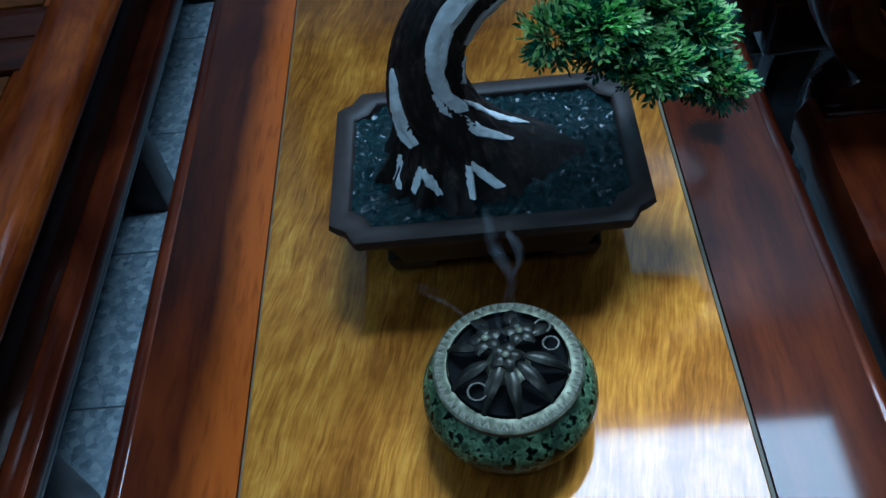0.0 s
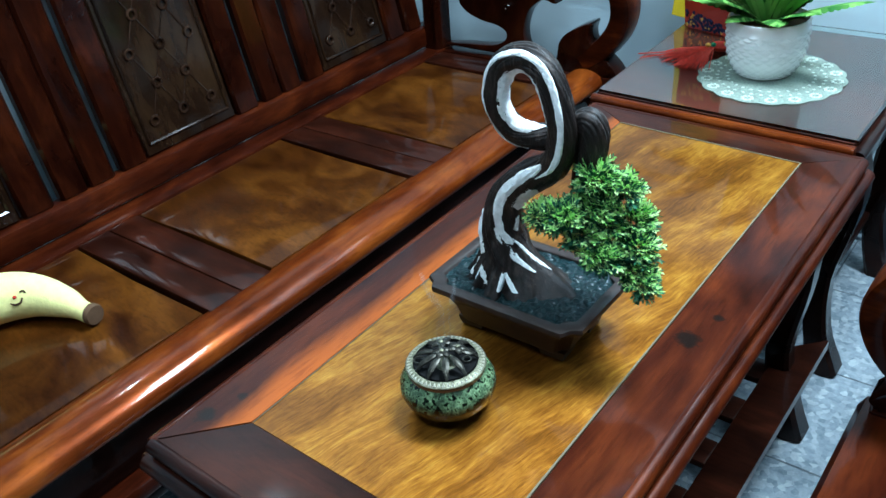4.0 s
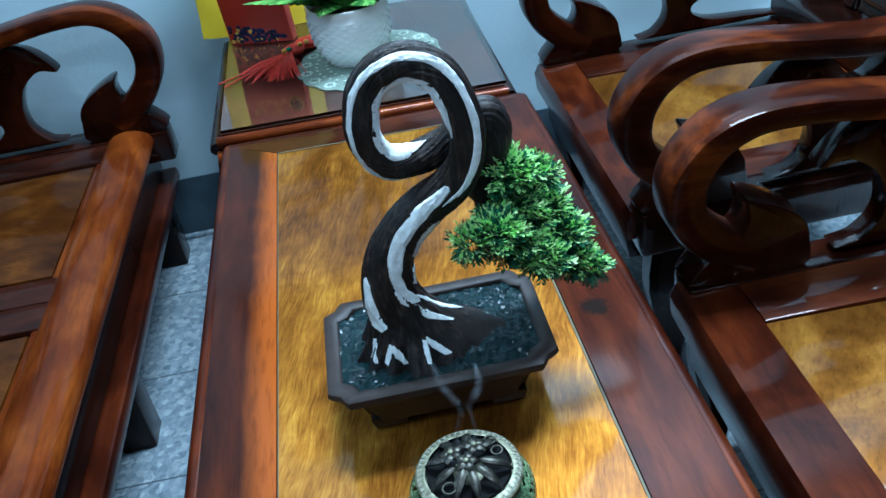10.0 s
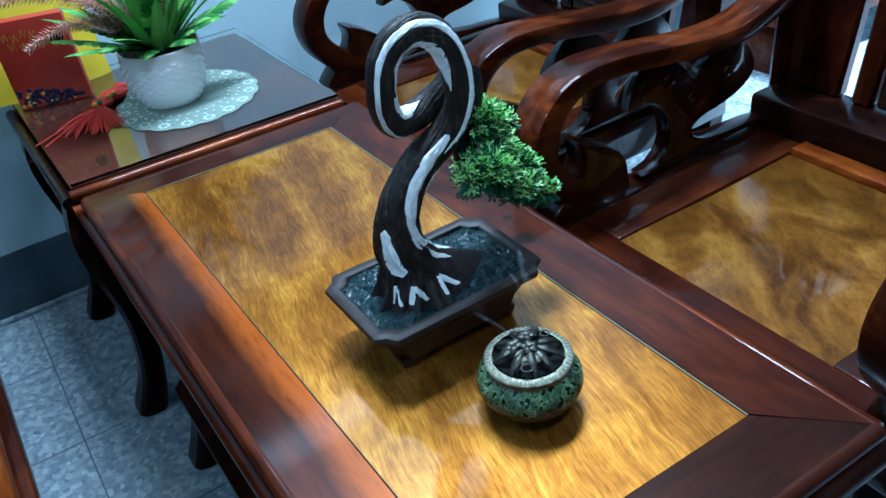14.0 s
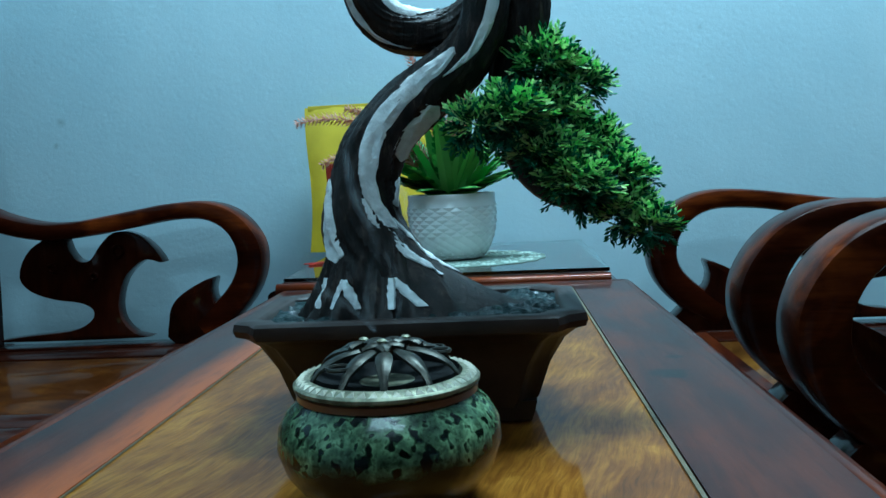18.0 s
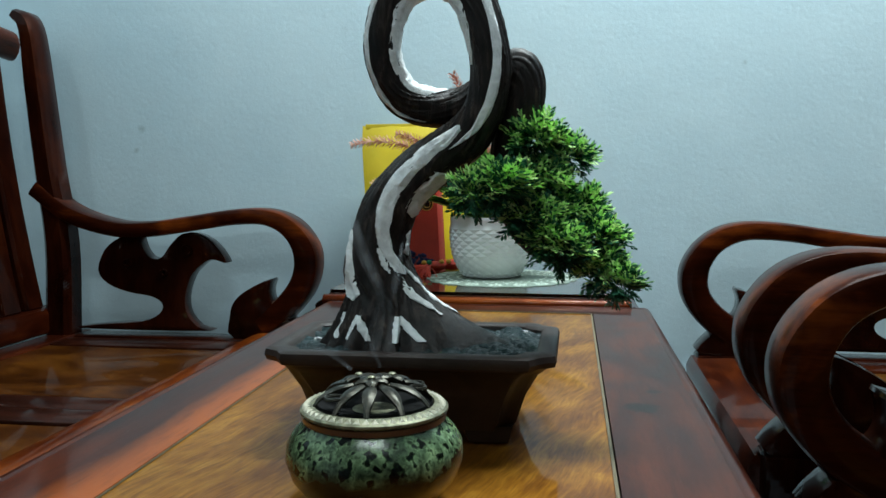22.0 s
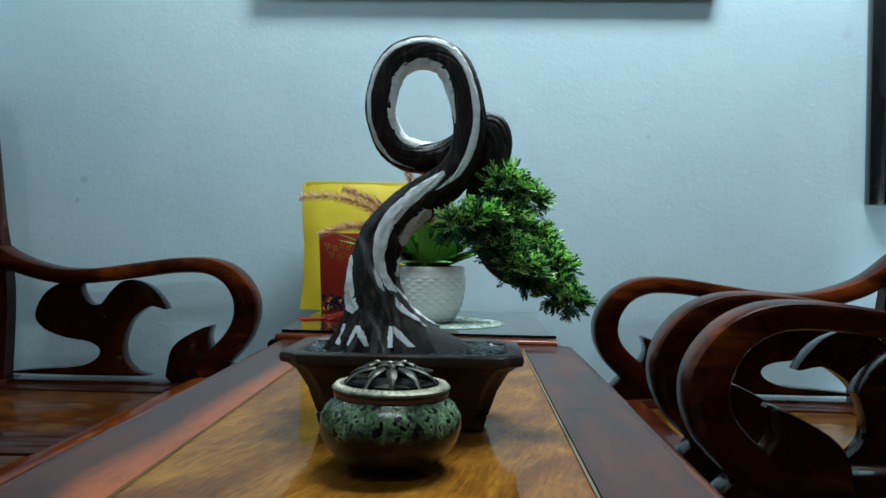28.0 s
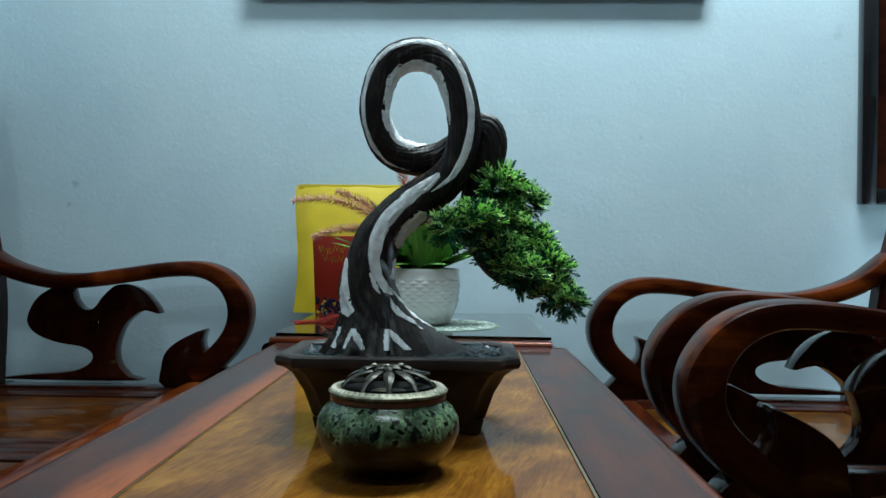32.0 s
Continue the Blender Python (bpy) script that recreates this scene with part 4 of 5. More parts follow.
SIDE_BRANCH = [(0.082, 0.836, 0.775, 0.0135), (0.090, 0.826, 0.735, 0.0140), (0.106, 0.820, 0.710, 0.0125), (0.130, 0.815, 0.697, 0.0090), (0.158, 0.810, 0.688, 0.004)]
TUFTS = [(0.116, 0.815, 0.797, 0.0284), (0.091, 0.775, 0.760, 0.0237), (0.067, 0.775, 0.754, 0.0158), (0.119, 0.810, 0.761, 0.0282), (0.144, 0.830, 0.783, 0.0180), (0.112, 0.790, 0.734, 0.0240), (0.128, 0.786, 0.716, 0.0190), (0.126, 0.812, 0.737, 0.0240), (0.098, 0.800, 0.752, 0.0200),
         (0.151, 0.840, 0.735, 0.0280), (0.168, 0.820, 0.715, 0.0238), (0.139, 0.790, 0.707, 0.0207), (0.170, 0.810, 0.689, 0.0200), (0.185, 0.800, 0.678, 0.0128), (0.105, 0.830, 0.741, 0.0241)]
STEPS = 9


def foot(z):
    """The middle of the trunk's foot at a height."""
    k = min(1.0, max(0.0, (z - 0.618) / 0.087))
    return -0.021 - 0.0075 * k, 0.804 + 0.0075 * k


def flare(ang, z):
    """How far the root flare reaches from the foot's middle, at an angle and a height."""
    s = min(1.0, max(0.0, (0.705 - z) / 0.087))
    reach = 0.053 + 0.056 * max(0, math.cos(ang - 0.02)) ** 6 + 0.008 * max(0, math.cos(ang + 0.6)) ** 8
    twist = ang + 0.5 * s
    ridge = noise.noise(Vector((4.2 * math.cos(twist), 4.2 * math.sin(twist), s * 0.5)))
    fine = noise.noise(Vector((15 * math.cos(twist), 15 * math.sin(twist), s * 0.8)))
    return 0.0255 + (reach * (1 + 0.36 * ridge * s) - 0.0255) * s ** 2.1 + 0.0038 * fine * min(1, 1.6 * s)


def flare_mesh():
    bm, rows, seg = bmesh.new(), [], 150
    for i in range(25):
        z = 0.705 - 0.089 * (i / 24)
        fx, fy = foot(z)
        rows.append([bm.verts.new((fx + flare(a, z) * math.cos(a), fy + flare(a, z) * math.sin(a), z)) for a in [2 * math.pi * k / seg for k in range(seg)]])
    for r0, r1 in zip(rows, rows[1:]):
        for k in range(seg):
            bm.faces.new((r0[k], r1[k], r1[(k + 1) % seg], r0[(k + 1) % seg]))
    return bm


def flare_stripe(line, lift=0.0009):
    """A painted stripe on the root flare: (angle, height, half width in degrees)."""
    bm, rows = bmesh.new(), []
    pts = spline([(a, z, w, 0) for a, z, w in line], 6)
    for n, q in enumerate(pts):
        row = []
        for m in range(7):
            a = radians(q[0] + q[2] * (m / 3 - 1) * (1 + 0.25 * noise.noise(Vector((n * 0.6, 2, 5)))))
            r = flare(a, q[1]) + lift + (0.0003 if 0 < m < 6 else -0.0008)
            fx, fy = foot(q[1])
            row.append(bm.verts.new((fx + r * math.cos(a), fy + r * math.sin(a), q[1] + lift * 0.6)))
        rows.append(row)
    for r0, r1 in zip(rows, rows[1:]):
        for m in range(6):
            bm.faces.new((r0[m], r0[m + 1], r1[m + 1], r1[m]))
    bmesh.ops.recalc_face_normals(bm, faces=bm.faces[:])
    return bm


def skin(q, phi, step):
    """The trunk's radius at an angle: lumps and long twisted bark ridges."""
    big = noise.noise(Vector((q[0] * 40 + 3 * math.cos(phi), q[1] * 40 + 3 * math.sin(phi), q[2] * 40)))
    twist = phi + step * 0.035
    ridge = noise.noise(Vector((6.5 * math.cos(twist), 6.5 * math.sin(twist), step * 0.06)))
    fine = noise.noise(Vector((14 * math.cos(twist), 14 * math.sin(twist), step * 0.10)))
    return q[3] * (1 + 0.045 * big + 0.085 * ridge + 0.06 * fine)


def trunk_mesh(points, seg=84):
    pts = spline(points, STEPS)
    return sweep(pts, lambda i, q: [(skin(q, a, i) * math.cos(a), skin(q, a, i) * math.sin(a)) for a in [2 * math.pi * k / seg for k in range(seg)]])


def stripe(points, first, last, angle, half, lift=0.0008, ends=0.25):
    """A painted stripe on the trunk, between two steps; angle and half width in degrees run along it as lists."""
    pts = spline(points, STEPS)
    fr = frames_along(pts)
    a, b = int(first * STEPS), int(last * STEPS)
    rows, bm = [], bmesh.new()
    for i in range(a, b + 1):
        k = (i - a) / (b - a)
        mid = float(np.interp(k, np.linspace(0, 1, len(angle)), angle))
        hw = float(np.interp(k, np.linspace(0, 1, len(half)), half)) * min(1, k / ends + 0.06, (1 - k) / ends + 0.06)
        hw *= 1 + 0.16 * noise.noise(Vector((i * 0.22, 2.5, 3))) + 0.06 * noise.noise(Vector((i * 0.8, 1, 9)))
        mid += 3.0 * noise.noise(Vector((i * 0.2, 7, 1)))
        q, (t, f, s) = pts[i], fr[i]
        row = []
        for m in range(7):
            phi = radians(mid + hw * (m / 3 - 1))
            r = skin(q, phi, i) + lift + (0.0005 if 0 < m < 6 else -0.0006)
            p = Vector(q[:3] + f * r * math.cos(phi) + s * r * math.sin(phi))
            if p.z < 0.705:
                fx, fy = foot(p.z)
                dx, dy = p.x - fx, p.y - fy
                out, need = math.hypot(dx, dy), flare(math.atan2(dy, dx), p.z) + lift + (0.0003 if 0 < m < 6 else -0.0006)
                if need > out:
                    p.x, p.y = fx + dx * need / out, fy + dy * need / out
            row.append(bm.verts.new(p))
        rows.append(row)
    for r0, r1 in zip(rows, rows[1:]):
        for m in range(6):
            bm.faces.new((r0[m], r0[m + 1], r1[m + 1], r1[m]))
    bmesh.ops.recalc_face_normals(bm, faces=bm.faces[:])
    return bm


def sprig(bm, at, way, size, twist, bright=True):
    """A flat fan of forked leaflets, as on a cypress."""
    way = Vector(way).normalized()
    side = way.cross(Vector((0.3, 0.2, 1))).normalized()
    side.rotate(Matrix.Rotation(twist, 3, way))
    up = way.cross(side)
    wide = size * 0.061

    def blade(p, d, length, slot):
        n, mid, tip = d.cross(up).normalized() * wide, p + d * length * 0.6, p + d * length
        v = [bm.verts.new(x) for x in (p, mid + n, tip, mid - n, mid + up * wide * 0.8)]
        for tri in ((0, 1, 4), (1, 2, 4), (2, 3, 4), (3, 0, 4), (0, 3, 2, 1)):
            bm.faces.new([v[k] for k in tri]).material_index = slot

    def fork(p, d, length, spread, depth):
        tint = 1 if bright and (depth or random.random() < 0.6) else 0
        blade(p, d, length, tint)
        if depth:
            for k in (0.30, 0.52, 0.74, 0.94):
                for sgn in (-1, 1):
                    e = (d * 0.78 + d.cross(up) * sgn * spread + up * random.uniform(-0.25, 0.25)).normalized()
                    fork(p + d * length * k, e, length * (0.62 - 0.25 * k), spread, depth - 1)
    fork(at, way, size * 0.78, 0.66, 1)


def notched(cx, cy, hx, hy, cut, n=3):
    """A rectangle with scooped corners."""
    out = []
    for sx, sy in ((-1, -1), (1, -1), (1, 1), (-1, 1)):
        a, b = (cx + sx * hx, cy + sy * (hy - cut)), (cx + sx * (hx - cut), cy + sy * hy)
        dent = (cx + sx * (hx - cut * 0.62), cy + sy * (hy - cut * 0.62))
        arc = [a, (a[0] * 0.5 + dent[0] * 0.5 + sx * 0.001, a[1] * 0.5 + dent[1] * 0.5), dent, (b[0] * 0.5 + dent[0] * 0.5, b[1] * 0.5 + dent[1] * 0.5 + sy * 0.001), b]
        out += arc if sx * sy > 0 else arc[::-1]
    return out


def loft(layers):
    bm, rings = bmesh.new(), []
    for outline, z in layers:
        rings.append([bm.verts.new((x, y, z)) for x, y in outline])
    n = len(rings[0])
    for r0, r1 in zip(rings, rings[1:]):
        for k in range(n):
            bm.faces.new((r0[k], r0[(k + 1) % n], r1[(k + 1) % n], r1[k]))
    bm.faces.new(rings[0][::-1])
    bm.faces.new(rings[-1])
    return bm


def build_bonsai():
    random.seed(4)
    cx, cy = 0.008, 0.808
    t = thing("bonsai", (cx, cy, TOP), "artificial bonsai with a looped striped trunk in a clay pot", "bonsai")
    N = lambda hx, hy, cut: notched(cx, cy, hx, hy, cut)  # noqa: E731
    pot = part("pot", loft([(N(0.082, 0.050, 0.014), TOP + 0.010), (N(0.086, 0.054, 0.015), TOP + 0.016), (N(0.094, 0.060, 0.016), TOP + 0.040), (N(0.104, 0.069, 0.018), TOP + 0.058),
                            (N(0.111, 0.075, 0.019), TOP + 0.064), (N(0.1175, 0.0805, 0.020), TOP + 0.0665), (N(0.119, 0.082, 0.020), TOP + 0.071), (N(0.118, 0.081, 0.020), TOP + 0.0755), (N(0.116, 0.079, 0.020), TOP + 0.077),
                            (N(0.105, 0.068, 0.018), TOP + 0.077), (N(0.103, 0.066, 0.018), TOP + 0.075), (N(0.101, 0.064, 0.018), TOP + 0.060)]), CLAY, t, "dark brown unglazed clay pot with scooped corners")
    for sx in (-1, 1):
        for sy in (-1, 1):
            x, y = cx + sx * 0.064, cy + sy * 0.034
            part("foot", loft([([(x + a * 0.016, y + b * 0.013) for a, b in ((-1, -1), (1, -1), (1, 1), (-1, 1))], TOP), ([(x + a * 0.018, y + b * 0.015) for a, b in ((-1, -1), (1, -1), (1, 1), (-1, 1))], TOP + 0.006), ([(x + a * 0.02, y + b * 0.015) for a, b in ((-1, -1), (1, -1), (1, 1), (-1, 1))], TOP + 0.014)]), CLAY, pot)
    # lumpy soil
    bm = bmesh.new()
    bmesh.ops.create_grid(bm, x_segments=96, y_segments=64, size=1, matrix=Matrix.Translation((cx, cy, TOP + 0.072)) @ Matrix.Diagonal((0.1045, 0.0675, 1, 1)))
    for v in bm.verts:
        dx, dy = abs(v.co.x - cx), abs(v.co.y - cy)
        over = (dx - 0.087) + (dy - 0.050)
        if over > 0.0165:
            k = 0.0165 / max(over, 1e-6)
            v.co.x = cx + math.copysign(0.087 + (dx - 0.087) * k, v.co.x - cx) if dx > 0.087 else v.co.x
            v.co.y = cy + math.copysign(0.050 + (dy - 0.050) * k, v.co.y - cy) if dy > 0.050 else v.co.y
        n = noise.noise(v.co * 75) * 0.0036 + noise.noise(v.co * 190) * 0.0036
        edge = max(dx / 0.1045, dy / 0.0675)
        v.co.z += n + 0.004 * (1 - edge) + 0.004 * max(0, (v.co.x - 0.05) / 0.06) * max(0, 1 - edge * edge)
    part("soil", bm, SOIL, t, "glossy blue black moulded soil")
    trunk = part("trunk", trunk_mesh(TRUNK), BARK, t, "dark brown modelled trunk bent into a loop")
    part("branch", tube(SIDE_BRANCH, 4, 12, lump=0.05), BARK, t)
    part("root_flare", flare_mesh(), BARK, trunk, "spreading ridged roots of dark bark")
    S = [(2.55, 8.4, [56, 30, 9, -7, -16, -22, -27], [8, 12, 16, 20, 20, 17, 12]),
         (1.9, 4.05, [-40, -62], [18, 16]),
         (5.2, 7.0, [66, 52], [30, 24]),
         (3.4, 4.6, [72, 78], [9, 7]),
         (7.6, 19.7, [2, 14, 27, 34, 35, 37, 43, 47, 50], [13, 14, 14, 14, 14, 13, 12, 10, 8]),
         (10.4, 20.6, [-66, -74, -80, -82, -78, -70], [18, 38, 46, 48, 44, 28]),
         (21.6, 25.4, [80, 95, 100], [6, 9, 7])]
    for a, b, ang, half in S:
        part("white_stripe", stripe(TRUNK, a, b, ang, half, 0.0007, 0.02 if b == 8.4 else 0.12), WHITE_PAINT, trunk, "white painted stripe")
    for line in ([(-92, 0.705, 17), (-72, 0.694, 15), (-51, 0.682, 11), (-33, 0.665, 8), (-22, 0.657, 5), (-12, 0.648, 2)], [(-34, 0.690, 2), (-18, 0.680, 4.5), (-6, 0.668, 4), (2, 0.655, 3), (6, 0.646, 1)]):
        part("white_stripe", flare_stripe(line), WHITE_PAINT, trunk, "white painted stripe")
    # white root marks, each an upturned V
    for top, left, right in ((-113, -124, -98), (-60, -68, -46), (-148, -152, -137)):
        wide = 4.6 if top > -140 else 2.4
        arms = [flare_stripe([(top, 0.6495, wide), ((top + end) / 2, 0.641, wide * 1.05), (end, 0.6300, wide * 0.85)], 0.0012) for end in (left, right)]
        part("white_mark", join(*arms), WHITE_PAINT, trunk, "white painted root mark")
    # foliage
    for n, (x, y, z, r) in enumerate(TUFTS):
        bm = bmesh.new()
        c = Vector((x - 0.009, y, z - 0.002))
        count = int(52 + 160 * (r / 0.026) ** 2)
        for k in range(count):
            d = Vector((random.gauss(0, 1), random.gauss(0, 1), random.gauss(0.2, 0.75))).normalized()
            deep = random.uniform(0.08, 0.58)
            at = c + Vector((d.x * 1.05, d.y * 0.95, d.z * 0.75)) * r * deep
            out = (d + Vector((0.22, -0.12, 0.10)) + Vector((random.uniform(-0.3, 0.3), random.uniform(-0.3, 0.3), random.uniform(-0.3, 0.3)))).normalized()
            # only outer, upper sprays take the lit tips; the inside stays shade-dark
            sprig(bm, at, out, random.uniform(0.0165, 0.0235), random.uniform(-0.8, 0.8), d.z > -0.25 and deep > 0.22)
        part("leaf_tuft", bm, NEEDLE if n % 3 else NEEDLE_DARK, t, "green plastic cypress sprays", False).data.materials.append(NEEDLE_LIT_TIP)
    return t


build_bonsai()


# ---- incense burner ----
def build_burner():
    cx, cy = 0.011, 0.624
    t = thing("incense_burner", (cx, cy, TOP), "round speckled green ceramic incense burner with pierced brass lid", "incense burner")
    z = TOP
    body = [(0.034, z), (0.037, z + 0.002), (0.046, z + 0.010), (0.0545, z + 0.021), (0.0585, z + 0.033), (0.0575, z + 0.043), (0.053, z + 0.051), (0.0480, z + 0.0555), (0.0460, z + 0.058), (0.0465, z + 0.063), (0.043, z + 0.063), (0.041, z + 0.055), (0.044, z + 0.02), (0.02, z + 0.014)]
    part("bowl", lathe(body, 64, (cx, cy)), GLAZE, t, "squat glazed bowl, green with dark speckles")
    part("neck_band", lathe([(0.0458, z + 0.0575), (0.0472, z + 0.0585), (0.0475, z + 0.062), (0.0460, z + 0.0628), (0.0440, z + 0.0628), (0.0440, z + 0.0575)], 48, (cx, cy)), plain("brown_glaze", (0.08, 0.03, 0.015), 0.3, coat=0.4), t, "brown unglazed neck")
    lid = part("lid_rim", lathe([(0.0425, z + 0.0632), (0.0476, z + 0.0632), (0.0486, z + 0.0641), (0.0486, z + 0.0655), (0.0476, z + 0.0665), (0.0410, z + 0.0684), (0.0396, z + 0.0682), (0.0388, z + 0.0640)], 64, (cx, cy)), BRASS, t, "pale brass rim with a toothed border")
    # black disc close under the lid, so its gaps read as deep shade
    part("inner_bowl", lathe([(0.004, z + 0.0630), (0.0378, z + 0.0662), (0.0382, z + 0.0698), (0.0384, z + 0.0640), (0.004, z + 0.0600)], 40, (cx, cy)), GAP_BLACK, t, "black disc standing in for the shade inside the lid")
    # toothed border: small pyramids
    for k in range(52):
        a = 2 * math.pi * k / 52
        bm = bmesh.new()
        r0, r1, w = 0.0416, 0.0470, 0.0024
        d, e = Vector((math.cos(a), math.sin(a), 0)), Vector((-math.sin(a), math.cos(a), 0))
        o = Vector((cx, cy, 0))
        zz = lambda r: z + 0.0685 - (r - 0.0410) * 0.29  # noqa: E731
        v = [bm.verts.new(o + d * r1 + e * w + Vector((0, 0, zz(r1)))), bm.verts.new(o + d * r1 - e * w + Vector((0, 0, zz(r1)))), bm.verts.new(o + d * r0 + Vector((0, 0, zz(r0)))), bm.verts.new(o + d * (r0 * 0.35 + r1 * 0.65) + Vector((0, 0, zz(r1) + 0.0022)))]
        for tri in ((0, 3, 1), (1, 3, 2), (2, 3, 0), (0, 1, 2)):
            bm.faces.new([v[i] for i in tri])
        part("tooth", bm, PALE_BRASS, lid, "", False)

    def dome(r):
        return z + 0.0655 + 0.0165 * max(0, 1 - (r / 0.0412) ** 2) ** 0.55

    def petal(bm, px, py, ang, long, wide, lift=0.002):
        rows = []
        for i in range(7):
            k = i / 6
            w = wide * max(0.34, math.sin(math.pi * (0.12 + 0.83 * k)) * (1.15 - 0.3 * k))
            x, y = px + math.cos(ang) * long * k, py + math.sin(ang) * long * k
            row = []
            for m in (-1, -0.5, 0, 0.5, 1):
                qx, qy = x - math.sin(ang) * w * m, y + math.cos(ang) * w * m
                zz2 = dome(math.hypot(qx, qy)) + lift - 0.0012 * abs(m) + 0.0014 * math.sin(math.pi * k)
                row.append(bm.verts.new((cx + qx, cy + qy, zz2)))
            rows.append(row)
        for r0, r1 in zip(rows, rows[1:]):
            for m in range(4):
                bm.faces.new((r0[m], r0[m + 1], r1[m + 1], r1[m]))
        made = bmesh.ops.extrude_face_region(bm, geom=[f for row in [bm.faces[:][-24:]] for f in row])
        bmesh.ops.translate(bm, verts=[g for g in made["geom"] if isinstance(g, bmesh.types.BMVert)], vec=(0, 0, -0.0016))
    for fx, fy, r in ((-0.013, 0.010, 0.0125), (0.009, 0.014, 0.0125), (-0.001, -0.004, 0.0115)):
        bm = bmesh.new()
        for k in range(5):
            petal(bm, fx, fy, 2 * math.pi * k / 5 + fx * 60, r, r * 0.36, 0.0022)
        flower = part("lid_flower", bm, DARKBRASS, lid, "five petalled cast flower")
        part("flower_heart", ball(cx + fx, cy + fy, dome(math.hypot(fx, fy)) + 0.0032, 0.0028, 0.0028, 0.0016, 10), BRASS, flower)
    for ang, r0 in ((-116, 0.008), (-84, 0.010), (-50, 0.010), (-14, 0.012), (-155, 0.014), (162, 0.018), (122, 0.022), (82, 0.022), (38, 0.020)):
        bm = bmesh.new()
        a = radians(ang)
        petal(bm, r0 * math.cos(a), r0 * math.sin(a), a, 0.0404 - r0, 0.0044, 0.0008)
        part("lid_leaf", bm, DARKBRASS, lid, "dark cast leaf")
    for fx, fy, r in ((-0.020, -0.024, 0.006), (0.028, 0.006, 0.005), (0.024, 0.020, 0.005)):
        part("lid_curl", ring(cx + fx, cy + fy, dome(math.hypot(fx, fy)) + 0.0005, r, 0.0011, "z", 18), DARKBRASS, lid)
    return t


build_burner()


# ---- things on the side table ----
GLASS_TOP = 0.5665


def build_doily():
    cx, cy, r = -0.002, 1.736, 0.141
    t = thing("doily", (cx, cy, GLASS_TOP), "round cream lace doily under the white flower pot", "doily")
    edge = [(cx + (r + 0.006 * abs(math.sin(9 * a))) * math.cos(a), cy + (r + 0.006 * abs(math.sin(9 * a))) * math.sin(a)) for a in [2 * math.pi * k / 108 for k in range(108)]]
    part("cloth", plate(edge, GLASS_TOP + 0.0002, GLASS_TOP + 0.0012, 0, "xy"), LACE, t)
    for k in range(18):
        a = 2 * math.pi * (k + 0.5) / 18
        x, y = cx + (r - 0.014) * math.cos(a), cy + (r - 0.014) * math.sin(a)
        part("lace_flower", join(*[ball(x + 0.0095 * math.cos(b), y + 0.0095 * math.sin(b), GLASS_TOP + 0.0016, 0.0036, 0.0036, 0.0014, 8) for b in [2 * math.pi * j / 8 for j in range(8)]]), LACE_KNOT, t, "raised lace flower")
    for n, rr in enumerate((0.105, 0.085)):
        part("lace_ring", join(*[ball(cx + rr * math.cos(b), cy + rr * math.sin(b), GLASS_TOP + 0.0014, 0.004, 0.004, 0.0012, 6) for b in [2 * math.pi * j / (36 - 6 * n) for j in range(36 - 6 * n)]]), LACE_KNOT, t, "ring of lace knots")


build_doily()


def blade_mesh(p0, way, long, wide, droop, up=Vector((0, 0, 1)), steps=7):
    """A thin arching leaf blade with a folded middle."""
    bm, rows, p, d = bmesh.new(), [], Vector(p0), Vector(way).normalized()
    for i in range(steps + 1):
        k = i / steps
        w = wide * (math.sin(math.pi * min(1, 0.18 + 0.82 * k)) ** 0.7 if k < 1 else 0.02)
        side = d.cross(up).normalized()
        n = side.cross(d)
        rows.append([bm.verts.new(p - side * w), bm.verts.new(p - n * w * 0.35), bm.verts.new(p + side * w), bm.verts.new(p - n * (w * 0.35 + 0.0008))])
        p = p + d * long / steps
        d = (d - up * droop / steps).normalized()
    for r0, r1 in zip(rows, rows[1:]):
        for m in range(4):
            bm.faces.new((r0[m], r0[(m + 1) % 4], r1[(m + 1) % 4], r1[m]))
    return bm


def frond_mesh(p0, way, long, wide, droop, pairs=13):
    """A fern frond: a rib with toothed leaflets that overlap."""
    bm, p, d, up = bmesh.new(), Vector(p0), Vector(way).normalized(), Vector((0, 0, 1))
    for i in range(pairs + 1):
        k = i / pairs
        side = d.cross(up).normalized()
        n = side.cross(d)
        w = wide * math.sin(math.pi * (0.16 + 0.80 * k)) ** 0.8
        for s in (-1, 1):
            tip = p + side * s * w + d * w * 0.55 - n * w * 0.12
            a, b = p - d * long / pairs * 1.25, p + d * long / pairs * 1.35
            v = [bm.verts.new(q) for q in (a, b, tip + d * 0.002, tip - d * 0.0035, (a + b + tip) / 3 + n * 0.0016)]
            for tri in ((0, 1, 4), (1, 2, 4), (2, 3, 4), (3, 0, 4), (1, 0, 3), (1, 3, 2)):
                bm.faces.new([v[j] for j in tri])
        p = p + d * long / pairs
        d = (d - up * droop / pairs).normalized()
    return bm


